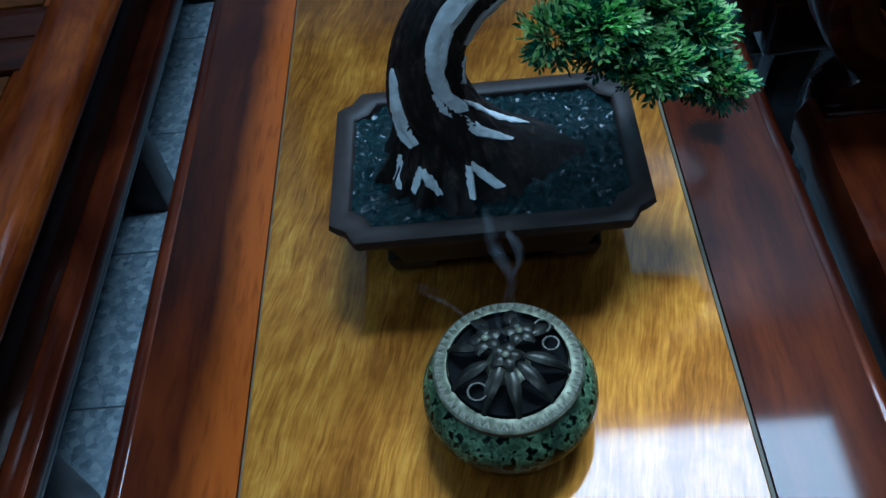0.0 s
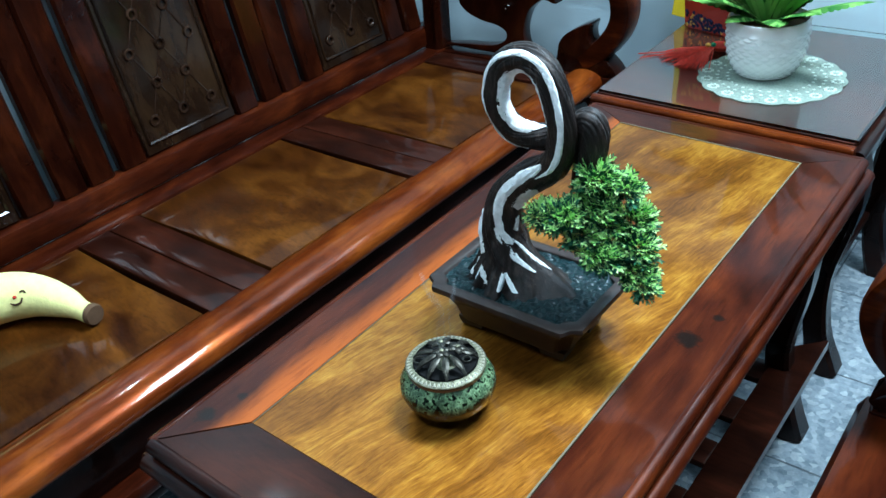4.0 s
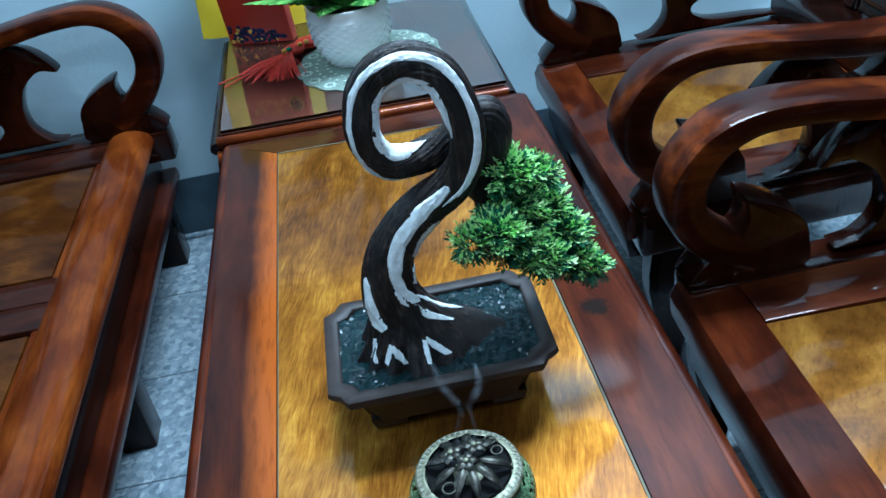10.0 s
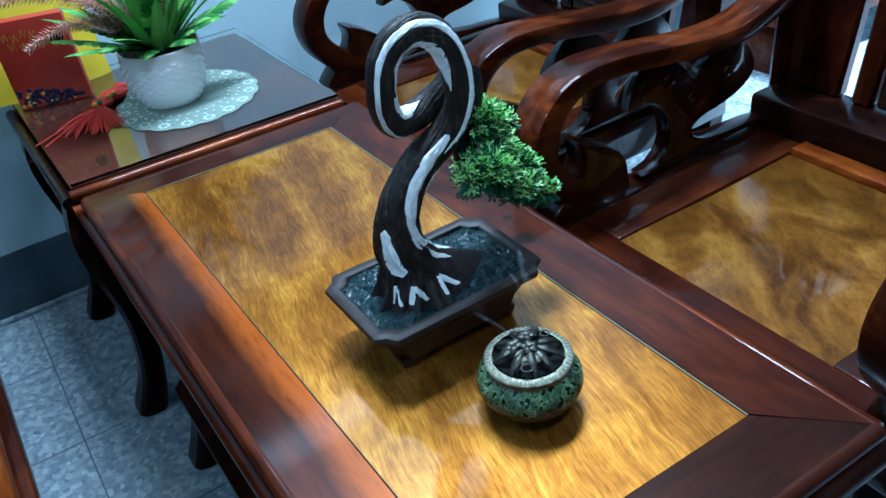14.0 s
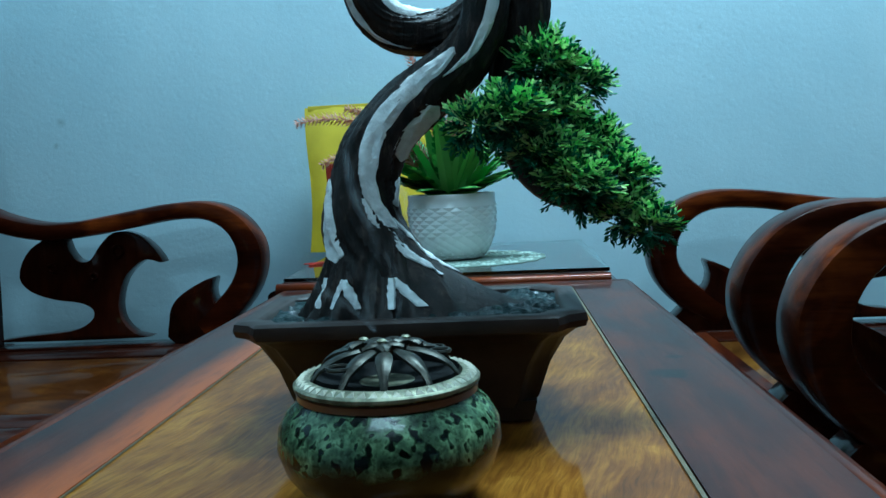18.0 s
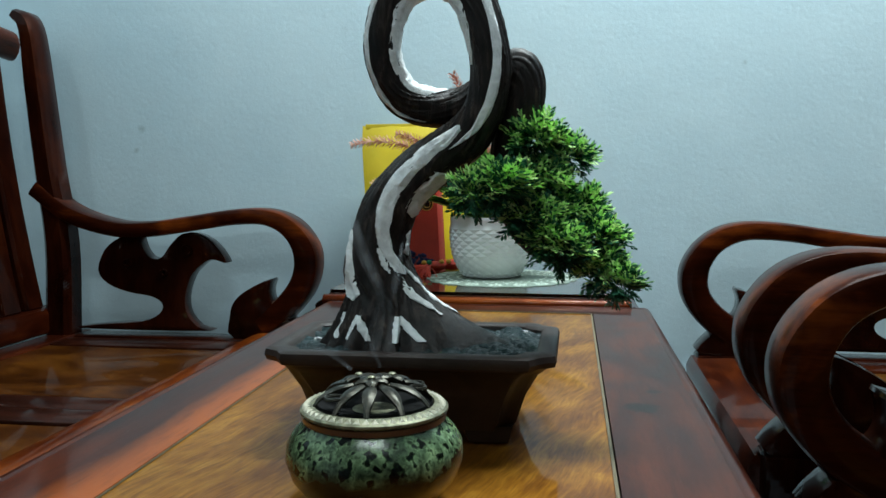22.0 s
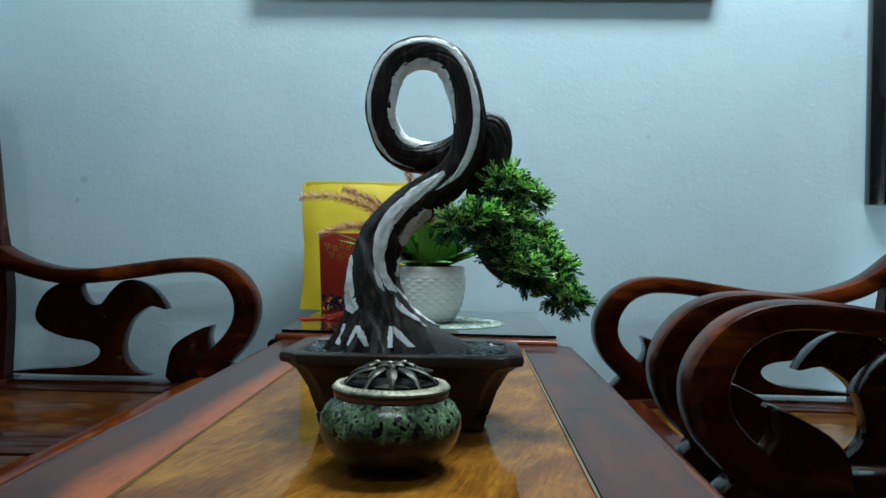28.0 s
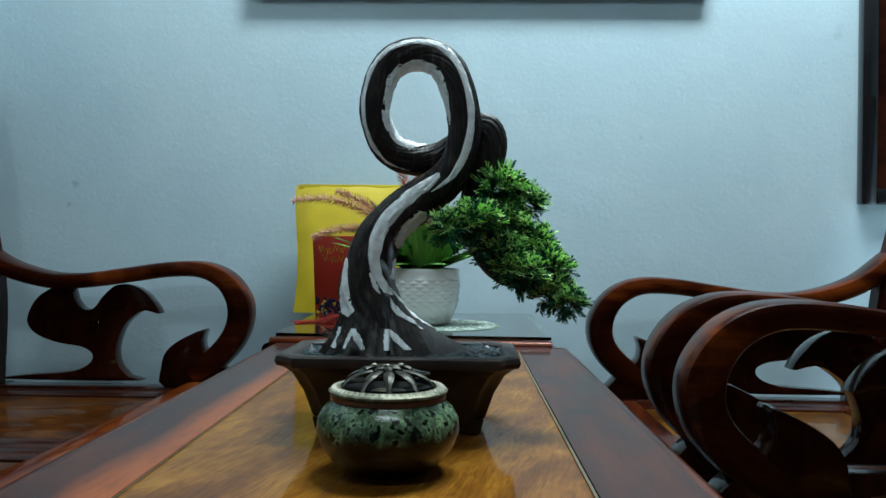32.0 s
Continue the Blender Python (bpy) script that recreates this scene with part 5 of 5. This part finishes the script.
def plume_mesh(p0, way, long, droop):
    """A feathery seed head."""
    bm, p, d, up = bmesh.new(), Vector(p0), Vector(way).normalized(), Vector((0, 0, 1))
    steps = 46
    for i in range(steps):
        k = i / steps
        side = d.cross(up).normalized()
        n = side.cross(d)
        if k > 0.3:
            for s in range(12):
                a = s * 1.396 + i * 0.9 + random.uniform(-0.4, 0.4)
                o = (side * math.cos(a) + n * math.sin(a)) * (1.1 - 0.3 * k) + d * 0.6
                e = o.cross(d).normalized() * 0.0017
                q = p + o.normalized() * 0.027 * (1.2 - 0.7 * k)
                m = (p + q) / 2
                v = [bm.verts.new(x) for x in (p, m + e, q, m - e, m + d * 0.0012)]
                for tri in ((0, 1, 4), (1, 2, 4), (2, 3, 4), (3, 0, 4), (0, 3, 1), (1, 3, 2)):
                    bm.faces.new([v[j] for j in tri])
        q = p + d * long / steps
        v = [bm.verts.new(x + y) for x in (p, q) for y in (side * 0.0009, n * 0.0009, -side * 0.0009)]
        for a, b in ((0, 1), (1, 2), (2, 0)):
            bm.faces.new((v[a], v[b], v[b + 3], v[a + 3]))
        p, d = q, (d - up * droop / steps).normalized()
    return bm


def build_plant():
    random.seed(11)
    cx, cy, z = -0.024, 1.754, GLASS_TOP + 0.0022
    t = thing("potted_plant", (cx, cy, z), "artificial fern with pink plumes in a dimpled white pot", "potted plant")
    profile = [(0.050, 0.0), (0.057, 0.004), (0.068, 0.022), (0.0760, 0.044), (0.0795, 0.066), (0.0805, 0.088), (0.080, 0.108)]
    seg, rows, bm = 40, [], bmesh.new()
    fine = spline([(r, h, 0) for r, h in profile], 3)
    for i, (r, h, _) in enumerate(fine):
        row = []
        for k in range(seg):
            bumpy = 0.0028 if (i + k) % 2 == 0 and 0 < i < len(fine) - 2 else 0.0
            a = 2 * math.pi * k / seg
            row.append(bm.verts.new((cx + (r + bumpy) * math.cos(a), cy + (r + bumpy) * math.sin(a), z + h)))
        rows.append(row)
    for r, h in ((0.0808, 0.112), (0.0800, 0.118), (0.0768, 0.118), (0.075, 0.10)):
        rows.append([bm.verts.new((cx + r * math.cos(2 * math.pi * k / seg), cy + r * math.sin(2 * math.pi * k / seg), z + h)) for k in range(seg)])
    for n, (r0, r1) in enumerate(zip(rows, rows[1:])):
        for k in range(seg):
            a, b, c, d = r0[k], r0[(k + 1) % seg], r1[(k + 1) % seg], r1[k]
            if n < len(fine) - 1:
                if (n + k) % 2 == 0:
                    bm.faces.new((a, b, d)), bm.faces.new((b, c, d))
                else:
                    bm.faces.new((a, b, c)), bm.faces.new((a, c, d))
            else:
                bm.faces.new((a, b, c, d))
    bm.faces.new(rows[0][::-1])
    bm.faces.new(rows[-1])
    part("pot", bm, CERAMIC, t, "white ceramic pot with a diamond dimple pattern")
    part("filling", lathe([(0.0755, z + 0.102), (0.05, z + 0.108), (0.01, z + 0.111)], 24, (cx, cy)), BROWNPLUSH, t, "dark filling")
    top = z + 0.110
    for k in range(58):
        a = random.uniform(0, 2 * math.pi)
        lean = random.uniform(0.10, 0.95)
        d = Vector((math.cos(a) * lean, math.sin(a) * lean * 0.8, 1))
        p = (cx + 0.032 * math.cos(a) * random.random(), cy + 0.032 * math.sin(a) * random.random(), top)
        part("leaf_blade", blade_mesh(p, d, random.uniform(0.10, 0.19), random.uniform(0.007, 0.0150), random.uniform(0.15, 0.6)), FERN, t)
    for a, lean, long, wide, droop in ((-8, 1.9, 0.175, 0.036, 0.30), (25, 1.0, 0.17, 0.028, 0.5), (185, 1.7, 0.185, 0.030, 0.30), (170, 1.1, 0.18, 0.024, 0.45), (205, 1.9, 0.175, 0.028, 0.35), (218, 1.5, 0.15, 0.026, 0.5), (232, 1.2, 0.16, 0.026, 0.5), (-35, 1.5, 0.13, 0.028, 0.5), (-62, 1.5, 0.082, 0.026, 0.8), (-118, 1.6, 0.088, 0.024, 0.8), (-150, 1.5, 0.12, 0.024, 0.5), (60, 0.8, 0.16, 0.026, 0.6), (110, 0.8, 0.16, 0.026, 0.6), (0, 0.5, 0.19, 0.022, 0.5), (150, 0.9, 0.17, 0.024, 0.6), (-95, 0.4, 0.16, 0.022, 0.5)):
        d = Vector((math.cos(radians(a)) * lean, math.sin(radians(a)) * lean, 1))
        part("fern_frond", frond_mesh((cx + 0.02 * math.cos(radians(a)), cy + 0.02 * math.sin(radians(a)), top), d, long, wide, droop), FERN, t, "toothed green fern frond", False)
    for a, lean, long, droop in ((180, 0.56, 0.345, 1.6), (190, 0.70, 0.27, 1.7), (172, 0.13, 0.30, 1.3), (205, 0.5, 0.26, 1.3), (-80, 0.45, 0.24, 1.6), (-100, 0.22, 0.25, 0.5), (60, 0.3, 0.28, 0.6)):
        d = Vector((math.cos(radians(a)) * lean, math.sin(radians(a)) * lean * 0.6, 1))
        part("plume", plume_mesh((cx, cy, top), d, long, droop), PINK, t, "dusty pink feathery plume", False)


build_plant()


def build_bag():
    x0, x1, y, z0, z1 = -0.358, -0.080, 2.03, GLASS_TOP, 0.885
    t = thing("snack_bag", (-0.23, y, z0), "yellow plastic stand-up bag leaning at the wall", "bag")
    bm = bmesh.new()
    nx, nz, sides = 12, 14, []
    for s in (-1, 1):
        grid = []
        for j in range(nz + 1):
            v = j / nz
            row = []
            for i in range(nx + 1):
                u = i / nx
                fat = 0.033 * math.sin(math.pi * u) ** 0.6 * (1 - v) ** 0.45 * (0.65 + 0.35 * min(1, v * 6))
                crease = 0.0022 * noise.noise(Vector((u * 6, v * 7, s)))
                row.append(bm.verts.new((x0 + (x1 - x0) * u + 0.006 * math.sin(v * 5) * (1 - 2 * u), y + 0.05 * v + s * fat + crease, z0 + (z1 - z0) * v)))
            grid.append(row)
        sides.append(grid)
    for n, g in enumerate(sides):
        for j in range(nz):
            for i in range(nx):
                f = (g[j][i], g[j][i + 1], g[j + 1][i + 1], g[j + 1][i])
                bm.faces.new(f if n == 0 else f[::-1])
    bmesh.ops.remove_doubles(bm, verts=bm.verts[:], dist=0.0008)
    holes = [e for e in bm.edges if len(e.link_faces) == 1]
    bmesh.ops.holes_fill(bm, edges=holes, sides=0)
    part("pouch", bm, YELLOW, t, "shiny yellow crinkled film")
    part("seal_strip", box(x0 + 0.002, x1 - 0.002, y + 0.0485, y + 0.0525, z1 - 0.016, z1 + 0.004, 0.001), YELLOW, t, "crimped top seal")


build_bag()


def build_card():
    """A red printed box standing against the bag."""
    x0, x1, y, z0, high = -0.290, -0.146, 1.958, GLASS_TOP, 0.190
    t = thing("gift_box", (-0.188, y, z0), "flat red printed box with gold script and berries", "gift box")
    lean, turn = -0.10, radians(-17)

    def slanted(bm):
        for v in bm.verts:
            dx, dy = v.co.x - x0, v.co.y - y + lean * (v.co.z - z0)
            v.co.x, v.co.y = x0 + dx * math.cos(turn) - dy * math.sin(turn), y + dx * math.sin(turn) + dy * math.cos(turn)
        return bm
    part("box_body", slanted(box(x0, x1, y, y + 0.030, z0, z0 + high, 0.0015)), REDCARD, t)
    f = y - 0.0012
    random.seed(3)
    for n, (a, b, h) in enumerate(((0.016, 0.030, 0.140), (0.036, 0.050, 0.136), (0.054, 0.068, 0.142), (0.072, 0.084, 0.138), (0.026, 0.040, 0.120), (0.048, 0.060, 0.116), (0.064, 0.080, 0.118), (0.084, 0.096, 0.114))):
        pts = [(x0 + a + (b - a) * k / 8, f, z0 + h + 0.018 + 0.008 * math.sin(k * 1.3 + n * 1.7), 0.0009) for k in range(9)]
        part("gold_stroke", slanted(tube(pts, 2, 6)), GOLDINK, t, "gold script stroke")
    part("round_badge", slanted(plate([(x0 + 0.119 + 0.0155 * math.cos(a), z0 + 0.140 + 0.0155 * math.sin(a)) for a in [2 * math.pi * k / 28 for k in range(28)]], f - 0.0004, f + 0.0008, 0)), FRAME_BLACK, t, "black round badge")
    part("badge_ring", slanted(ring(x0 + 0.119, f - 0.0005, z0 + 0.140, 0.0155, 0.0012)), GOLDINK, t)
    part("badge_ring", slanted(ring(x0 + 0.1205, f - 0.0012, z0 + 0.139, 0.0085, 0.0008)), GOLDINK, t)
    for k in range(84):
        u = random.random() ** 1.5
        x, h = x0 + 0.007 + 0.122 * u, random.uniform(0.005, 0.046 - 0.026 * u)
        part("berry", slanted(ball(x, f + 0.0005, z0 + h, 0.0048, 0.0014, 0.0048, 8)), BERRY if k % 9 else GOLDINK, t, "printed dark blue berry" if k % 9 else "printed gold berry")


def build_knot():
    z = GLASS_TOP
    t = thing("lucky_knot", (-0.17, 1.80, z), "red silk lucky knot with beads and tassels", "ornament")
    part("knot_body", join(ball(-0.118, 1.858, z + 0.012, 0.030, 0.022, 0.012, 14), ball(-0.150, 1.832, z + 0.011, 0.024, 0.020, 0.011, 14), ball(-0.100, 1.875, z + 0.014, 0.016, 0.014, 0.012, 12)), REDTHREAD, t, "knotted red silk")
    for x, y, m in ((-0.135, 1.828, GOLDINK), (-0.158, 1.812, FELT), (-0.122, 1.838, GOLDINK), (-0.168, 1.806, GOLDINK)):
        part("bead", ball(x, y, z + 0.021, 0.006, 0.006, 0.005, 10), m, t)
    random.seed(8)
    for k in range(170):
        a = radians(random.uniform(185, 290))
        long = random.uniform(0.04, 0.10)
        p = Vector((-0.165 + random.uniform(-0.012, 0.012), 1.800 + random.uniform(-0.01, 0.01), z + 0.008 + random.uniform(0, 0.008)))
        q = p + Vector((math.cos(a), math.sin(a), 0)) * long
        part("tassel_thread", tube([(*p, 0.0010), (*((p + q) / 2), 0.0010), (q.x, q.y, z + 0.0018, 0.0008)], 2, 5, (0, 0, 1)), REDTHREAD, t)
    for dx, dy in ((-0.135, -0.055), (-0.120, -0.075)):
        part("cord", tube([(-0.17, 1.80, z + 0.006, 0.0015), (-0.17 + dx * 0.5, 1.80 + dy * 0.3, z + 0.003, 0.0015), (-0.17 + dx, 1.80 + dy, z + 0.002, 0.0015)], 4, 6, (0, 0, 1)), REDTHREAD, t)


build_card()
build_knot()


# ---- toys on the sofa ----
def build_banana():
    z = SEAT
    t = thing("banana_plush", (-0.92, 0.47, z), "pale yellow banana soft toy lying on the sofa seat", "soft toy")
    line = [(-0.935, 0.330, z + 0.030, 0.016), (-0.960, 0.365, z + 0.042, 0.036), (-0.985, 0.430, z + 0.050, 0.047), (-0.975, 0.495, z + 0.050, 0.048), (-0.930, 0.545, z + 0.044, 0.041), (-0.870, 0.570, z + 0.034, 0.029), (-0.832, 0.578, z + 0.026, 0.019), (-0.806, 0.583, z + 0.023, 0.0195)]
    part("body", tube(line, 5, 20, (0, 0, 1), 0.02), BANANA, t)
    part("tip", tube([(-0.810, 0.582, z + 0.0235, 0.0200), (-0.803, 0.584, z + 0.0232, 0.0205), (-0.797, 0.585, z + 0.0230, 0.0185)], 3, 18, (0, 0, 1)), BROWNPLUSH, t, "dark brown stem end")
    part("tip", tube([(-0.938, 0.333, z + 0.030, 0.0185), (-0.928, 0.318, z + 0.026, 0.017), (-0.924, 0.312, z + 0.024, 0.010)], 3, 14, (0, 0, 1)), BROWNPLUSH, t, "dark brown end")
    # stitched face on the side that looks into the room
    mid, along = Vector((-0.940, 0.536, z + 0.0455)), Vector((0.80, 0.58, -0.10)).normalized()
    out = Vector((0.62, -0.42, 0.66))
    out = (out - along * out.dot(along)).normalized()
    over = out.cross(along)
    sign = 1 if over.z > 0 else -1

    def on_skin(a, phi, r=0.0425):
        return mid + along * a + (out * math.cos(phi - 0.3 * sign) + over * math.sin(phi - 0.3 * sign)) * (r - 0.12 * max(0, a))

    def stitch(name, line, r):
        part(name, tube([(*on_skin(a, p), r) for a, p in line], 4, 6), STITCH, t, "stitched " + name)
    stitch("smile", [(-0.014, 0.10 * sign), (-0.010, -0.15 * sign), (0.0, -0.26 * sign), (0.010, -0.15 * sign), (0.013, 0.05 * sign)], 0.0017)
    stitch("eye", [(-0.018, 0.30 * sign), (-0.013, 0.40 * sign), (-0.008, 0.30 * sign)], 0.0014)
    stitch("eye", [(0.008, 0.30 * sign), (0.013, 0.40 * sign), (0.018, 0.30 * sign)], 0.0014)
    n = on_skin(0.0, 0.08 * sign)
    part("nose", ball(n.x, n.y, n.z, 0.004, 0.004, 0.003, 8), REDTHREAD, t)
    u = thing("fruit_plush", (-1.045, 0.40, z), "pale green round fruit soft toy with felt leaves", "soft toy")
    part("body", ball(-1.050, 0.405, z + 0.062, 0.062, 0.088, 0.062, 24), DURIAN, u)
    part("felt_leaf", plate([(-1.075, 0.452), (-1.045, 0.470), (-1.030, 0.505), (-1.058, 0.500)], z + 0.106, z + 0.110, 0.001, "xy"), FELT, u, "green felt leaf")
    part("felt_leaf", plate([(-1.050, 0.500), (-1.062, 0.528), (-1.042, 0.545), (-1.026, 0.520)], z + 0.085, z + 0.090, 0.001, "xy"), FELT, u, "green felt leaf")
    part("strap", tube([(-1.080, 0.44, z + 0.118, 0.005), (-1.055, 0.475, z + 0.112, 0.005), (-1.035, 0.50, z + 0.085, 0.005)], 4, 8, (0, 0, 1)), FELT, u)
    part("eye", ball(-0.995, 0.385, z + 0.087, 0.004, 0.004, 0.004, 8), STITCH, u)


build_banana()


# ---- on the walls and beyond ----
def build_wall_things():
    t = thing("television", (0.09, Y1, 1.378), "black flat television mounted on the blue wall", "television")
    part("case", box(-0.49, 0.68, Y1 - 0.028, Y1 - 0.0005, 1.380, 2.05, 0.008), BLACK, t)
    part("screen", box(-0.475, 0.665, Y1 - 0.0305, Y1 - 0.0285, 1.40, 2.035, 0.0005), FRAME_BLACK, t)
    p = thing("picture_frame", (1.28, Y1, 0.85), "dark picture in a black lacquered frame on the wall", "picture")
    for a, b, c, d in ((1.068, 1.108, 0.852, 1.60), (1.45, 1.49, 0.852, 1.60), (1.1085, 1.4495, 0.852, 0.892), (1.1085, 1.4495, 1.56, 1.60)):
        part("frame_bar", box(a, b, Y1 - 0.032, Y1 - 0.0005, c, d, 0.005), FRAME_BLACK, p)
    part("picture", box(1.1085, 1.4495, Y1 - 0.012, Y1 - 0.0008, 0.893, 1.559, 0), DARK, p, "dark glossy picture")
    b = thing("low_bench", (2.2, 1.75, 0), "low red wooden bench in the lit hall", "bench")
    part("seat", box(1.85, 2.9, 1.62, 1.92, 0.17, 0.21, 0.006), RED_X, b)
    for x in (1.9, 2.85):
        part("leg", box(x - 0.03, x + 0.03, 1.65, 1.89, 0, 0.17, 0.004), RED_X, b)
    w = thing("scalloped_tray", (2.2, 1.74, 0.21), "white plastic tray with a scalloped rim on the bench", "tray")
    edge = [(2.2 + (0.26 + 0.022 * abs(math.sin(7 * a))) * math.cos(a), 1.765 + (0.10 + 0.012 * abs(math.sin(7 * a))) * math.sin(a)) for a in [2 * math.pi * k / 84 for k in range(84)]]
    part("tray", plate(edge, 0.2102, 0.245, 0.006, "xy"), CERAMIC, w)
    # housings out of view; the southern one goes with the added fill
    for name, x, y, z, half in (("ceiling_lamp", 0.54, 1.58, HIGH, 0.18), ("ceiling_lamp", 2.5, 0.4, HIGH, 0.06), ("ceiling_lamp", 0.1, -0.35, HIGH, 0.14)):
        lamp = thing(name, (x, y, z), "unseen white tube lamp housing added under the ceiling", "lamp")
        part("housing", box(x - 0.63, x + 0.63, y - half, y + half, z - 0.09, z - 0.001, 0.01), LAMPWHITE, lamp)
    lamp = thing("wall_lamp", (X0, 1.15, 2.22), "small white lamp housing fixed on the wall", "lamp")
    part("housing", box(X0 + 0.0005, X0 + 0.07, 1.07, 1.23, 2.14, 2.30, 0.01), LAMPWHITE, lamp)
    d = thing("bottle_cap", (0.345, 1.432, 0), "small dark bottle cap lying on the floor tiles", "cap")
    part("cap", lathe([(0.013, 0.0), (0.014, 0.002), (0.013, 0.010), (0.010, 0.012)], 16, (0.345, 1.432)), BLACK, d)


build_wall_things()


# ---- smoke ----
def build_smoke():
    """Thin wisps that rise from the lid; they drift as rigid pieces."""
    made = []
    cx, cy, z = 0.011, 0.624, TOP + 0.089
    shapes = (((0, 0, 0), (-0.006, 0.004, 0.02), (0.002, 0.010, 0.045), (-0.010, 0.014, 0.075), (-0.016, 0.022, 0.10)),
              ((0.006, 0.002, 0), (0.010, 0.006, 0.018), (0.004, 0.012, 0.04), (0.014, 0.014, 0.062), (0.010, 0.022, 0.08)),
              ((-0.012, 0.006, 0), (-0.026, 0.010, 0.012), (-0.040, 0.016, 0.018), (-0.052, 0.014, 0.030), (-0.050, 0.010, 0.040), (-0.042, 0.012, 0.036)))
    for n, pts in enumerate(shapes):
        t = thing("smoke_wisp", (cx, cy, z), "thin grey wisp of incense smoke above the burner lid", "smoke", "wisps of incense smoke")
        wide = [0.0008 + 0.0030 * k / (len(pts) - 1) for k in range(len(pts))]
        wide[-1] *= 0.35
        line = spline([(cx + x, cy + y, z + h, w) for (x, y, h), w in zip(pts, wide)], 7)
        layers = [sweep(line, lambda i, q, g=g: [(0.0004 * g * math.cos(a), q[3] * g * math.sin(a)) for a in [2 * math.pi * k / 8 for k in range(8)]]) for g in (0.6, 1.4)]
        bm = join(*layers)
        part("wisp", bm, SMOKE, t).visible_shadow = False
        made.append(t)
    return made


WISPS = build_smoke()


# ---- floor ----
def build_floor():
    slab = structure("floor", box(X0 - 0.12, X1 + 0.12, Y0 - 0.12, Y1 + 0.12, -0.1, -0.002, 0), GROUT, "grey speckled terrazzo tile floor", "floor")
    bm = box(-0.1485, 0.1485, -0.1485, 0.1485, -0.0018, 0.0, 0.0008, 1)
    me = bpy.data.meshes.new("tile")
    bm.to_mesh(me)
    bm.free()
    me.materials.append(TILE)
    for i in range(15):
        for k in range(13):
            x, y = -1.55 + 0.3 * i + 0.15 - 0.1, 2.075 - 0.3 * k - 0.15 + 0.1
            if X0 - 0.1 < x < X1 + 0.1 and Y0 - 0.1 < y < Y1:
                ob = new("tile", me)
                ob.location = (x, y, 0)
                ob.parent = slab
    # the tiles of the far parts of the room, joined
    rest = bmesh.new()
    for i in range(22):
        for k in range(27):
            x, y = -1.55 + 0.3 * i + 0.15 - 0.1, 2.075 - 0.3 * k - 0.15 + 0.1
            if (i > 14 or k > 12) and X0 - 0.1 < x < X1 + 0.1 and Y0 - 0.1 < y < Y1:
                c = [rest.verts.new((x + a * 0.1485, y + b * 0.1485, 0)) for a, b in ((-1, -1), (1, -1), (1, 1), (-1, 1))]
                rest.faces.new(c)
    far = part("far_tiles", rest, TILE, slab, "", False)
    tagged(far, kind="stuff")


build_floor()


def motions():
    """The smoke sways and turns over the lid."""
    for n, wisp in enumerate(WISPS):
        home = wisp.location.copy()
        rows = []
        for k in range(33):
            a = k * (0.9 + 0.25 * n) + n * 2.1
            rows.append((float(k), pose(home.x + 0.004 * math.sin(a * 0.7), home.y + 0.003 * math.cos(a * 0.9), home.z + 0.001 + 0.001 * math.sin(a), 5 * math.sin(a * 0.8), 7 * math.sin(a * 0.6 + 1), 45 * math.sin(a * 0.35 + n))))
        walk(wisp, rows)


motions()
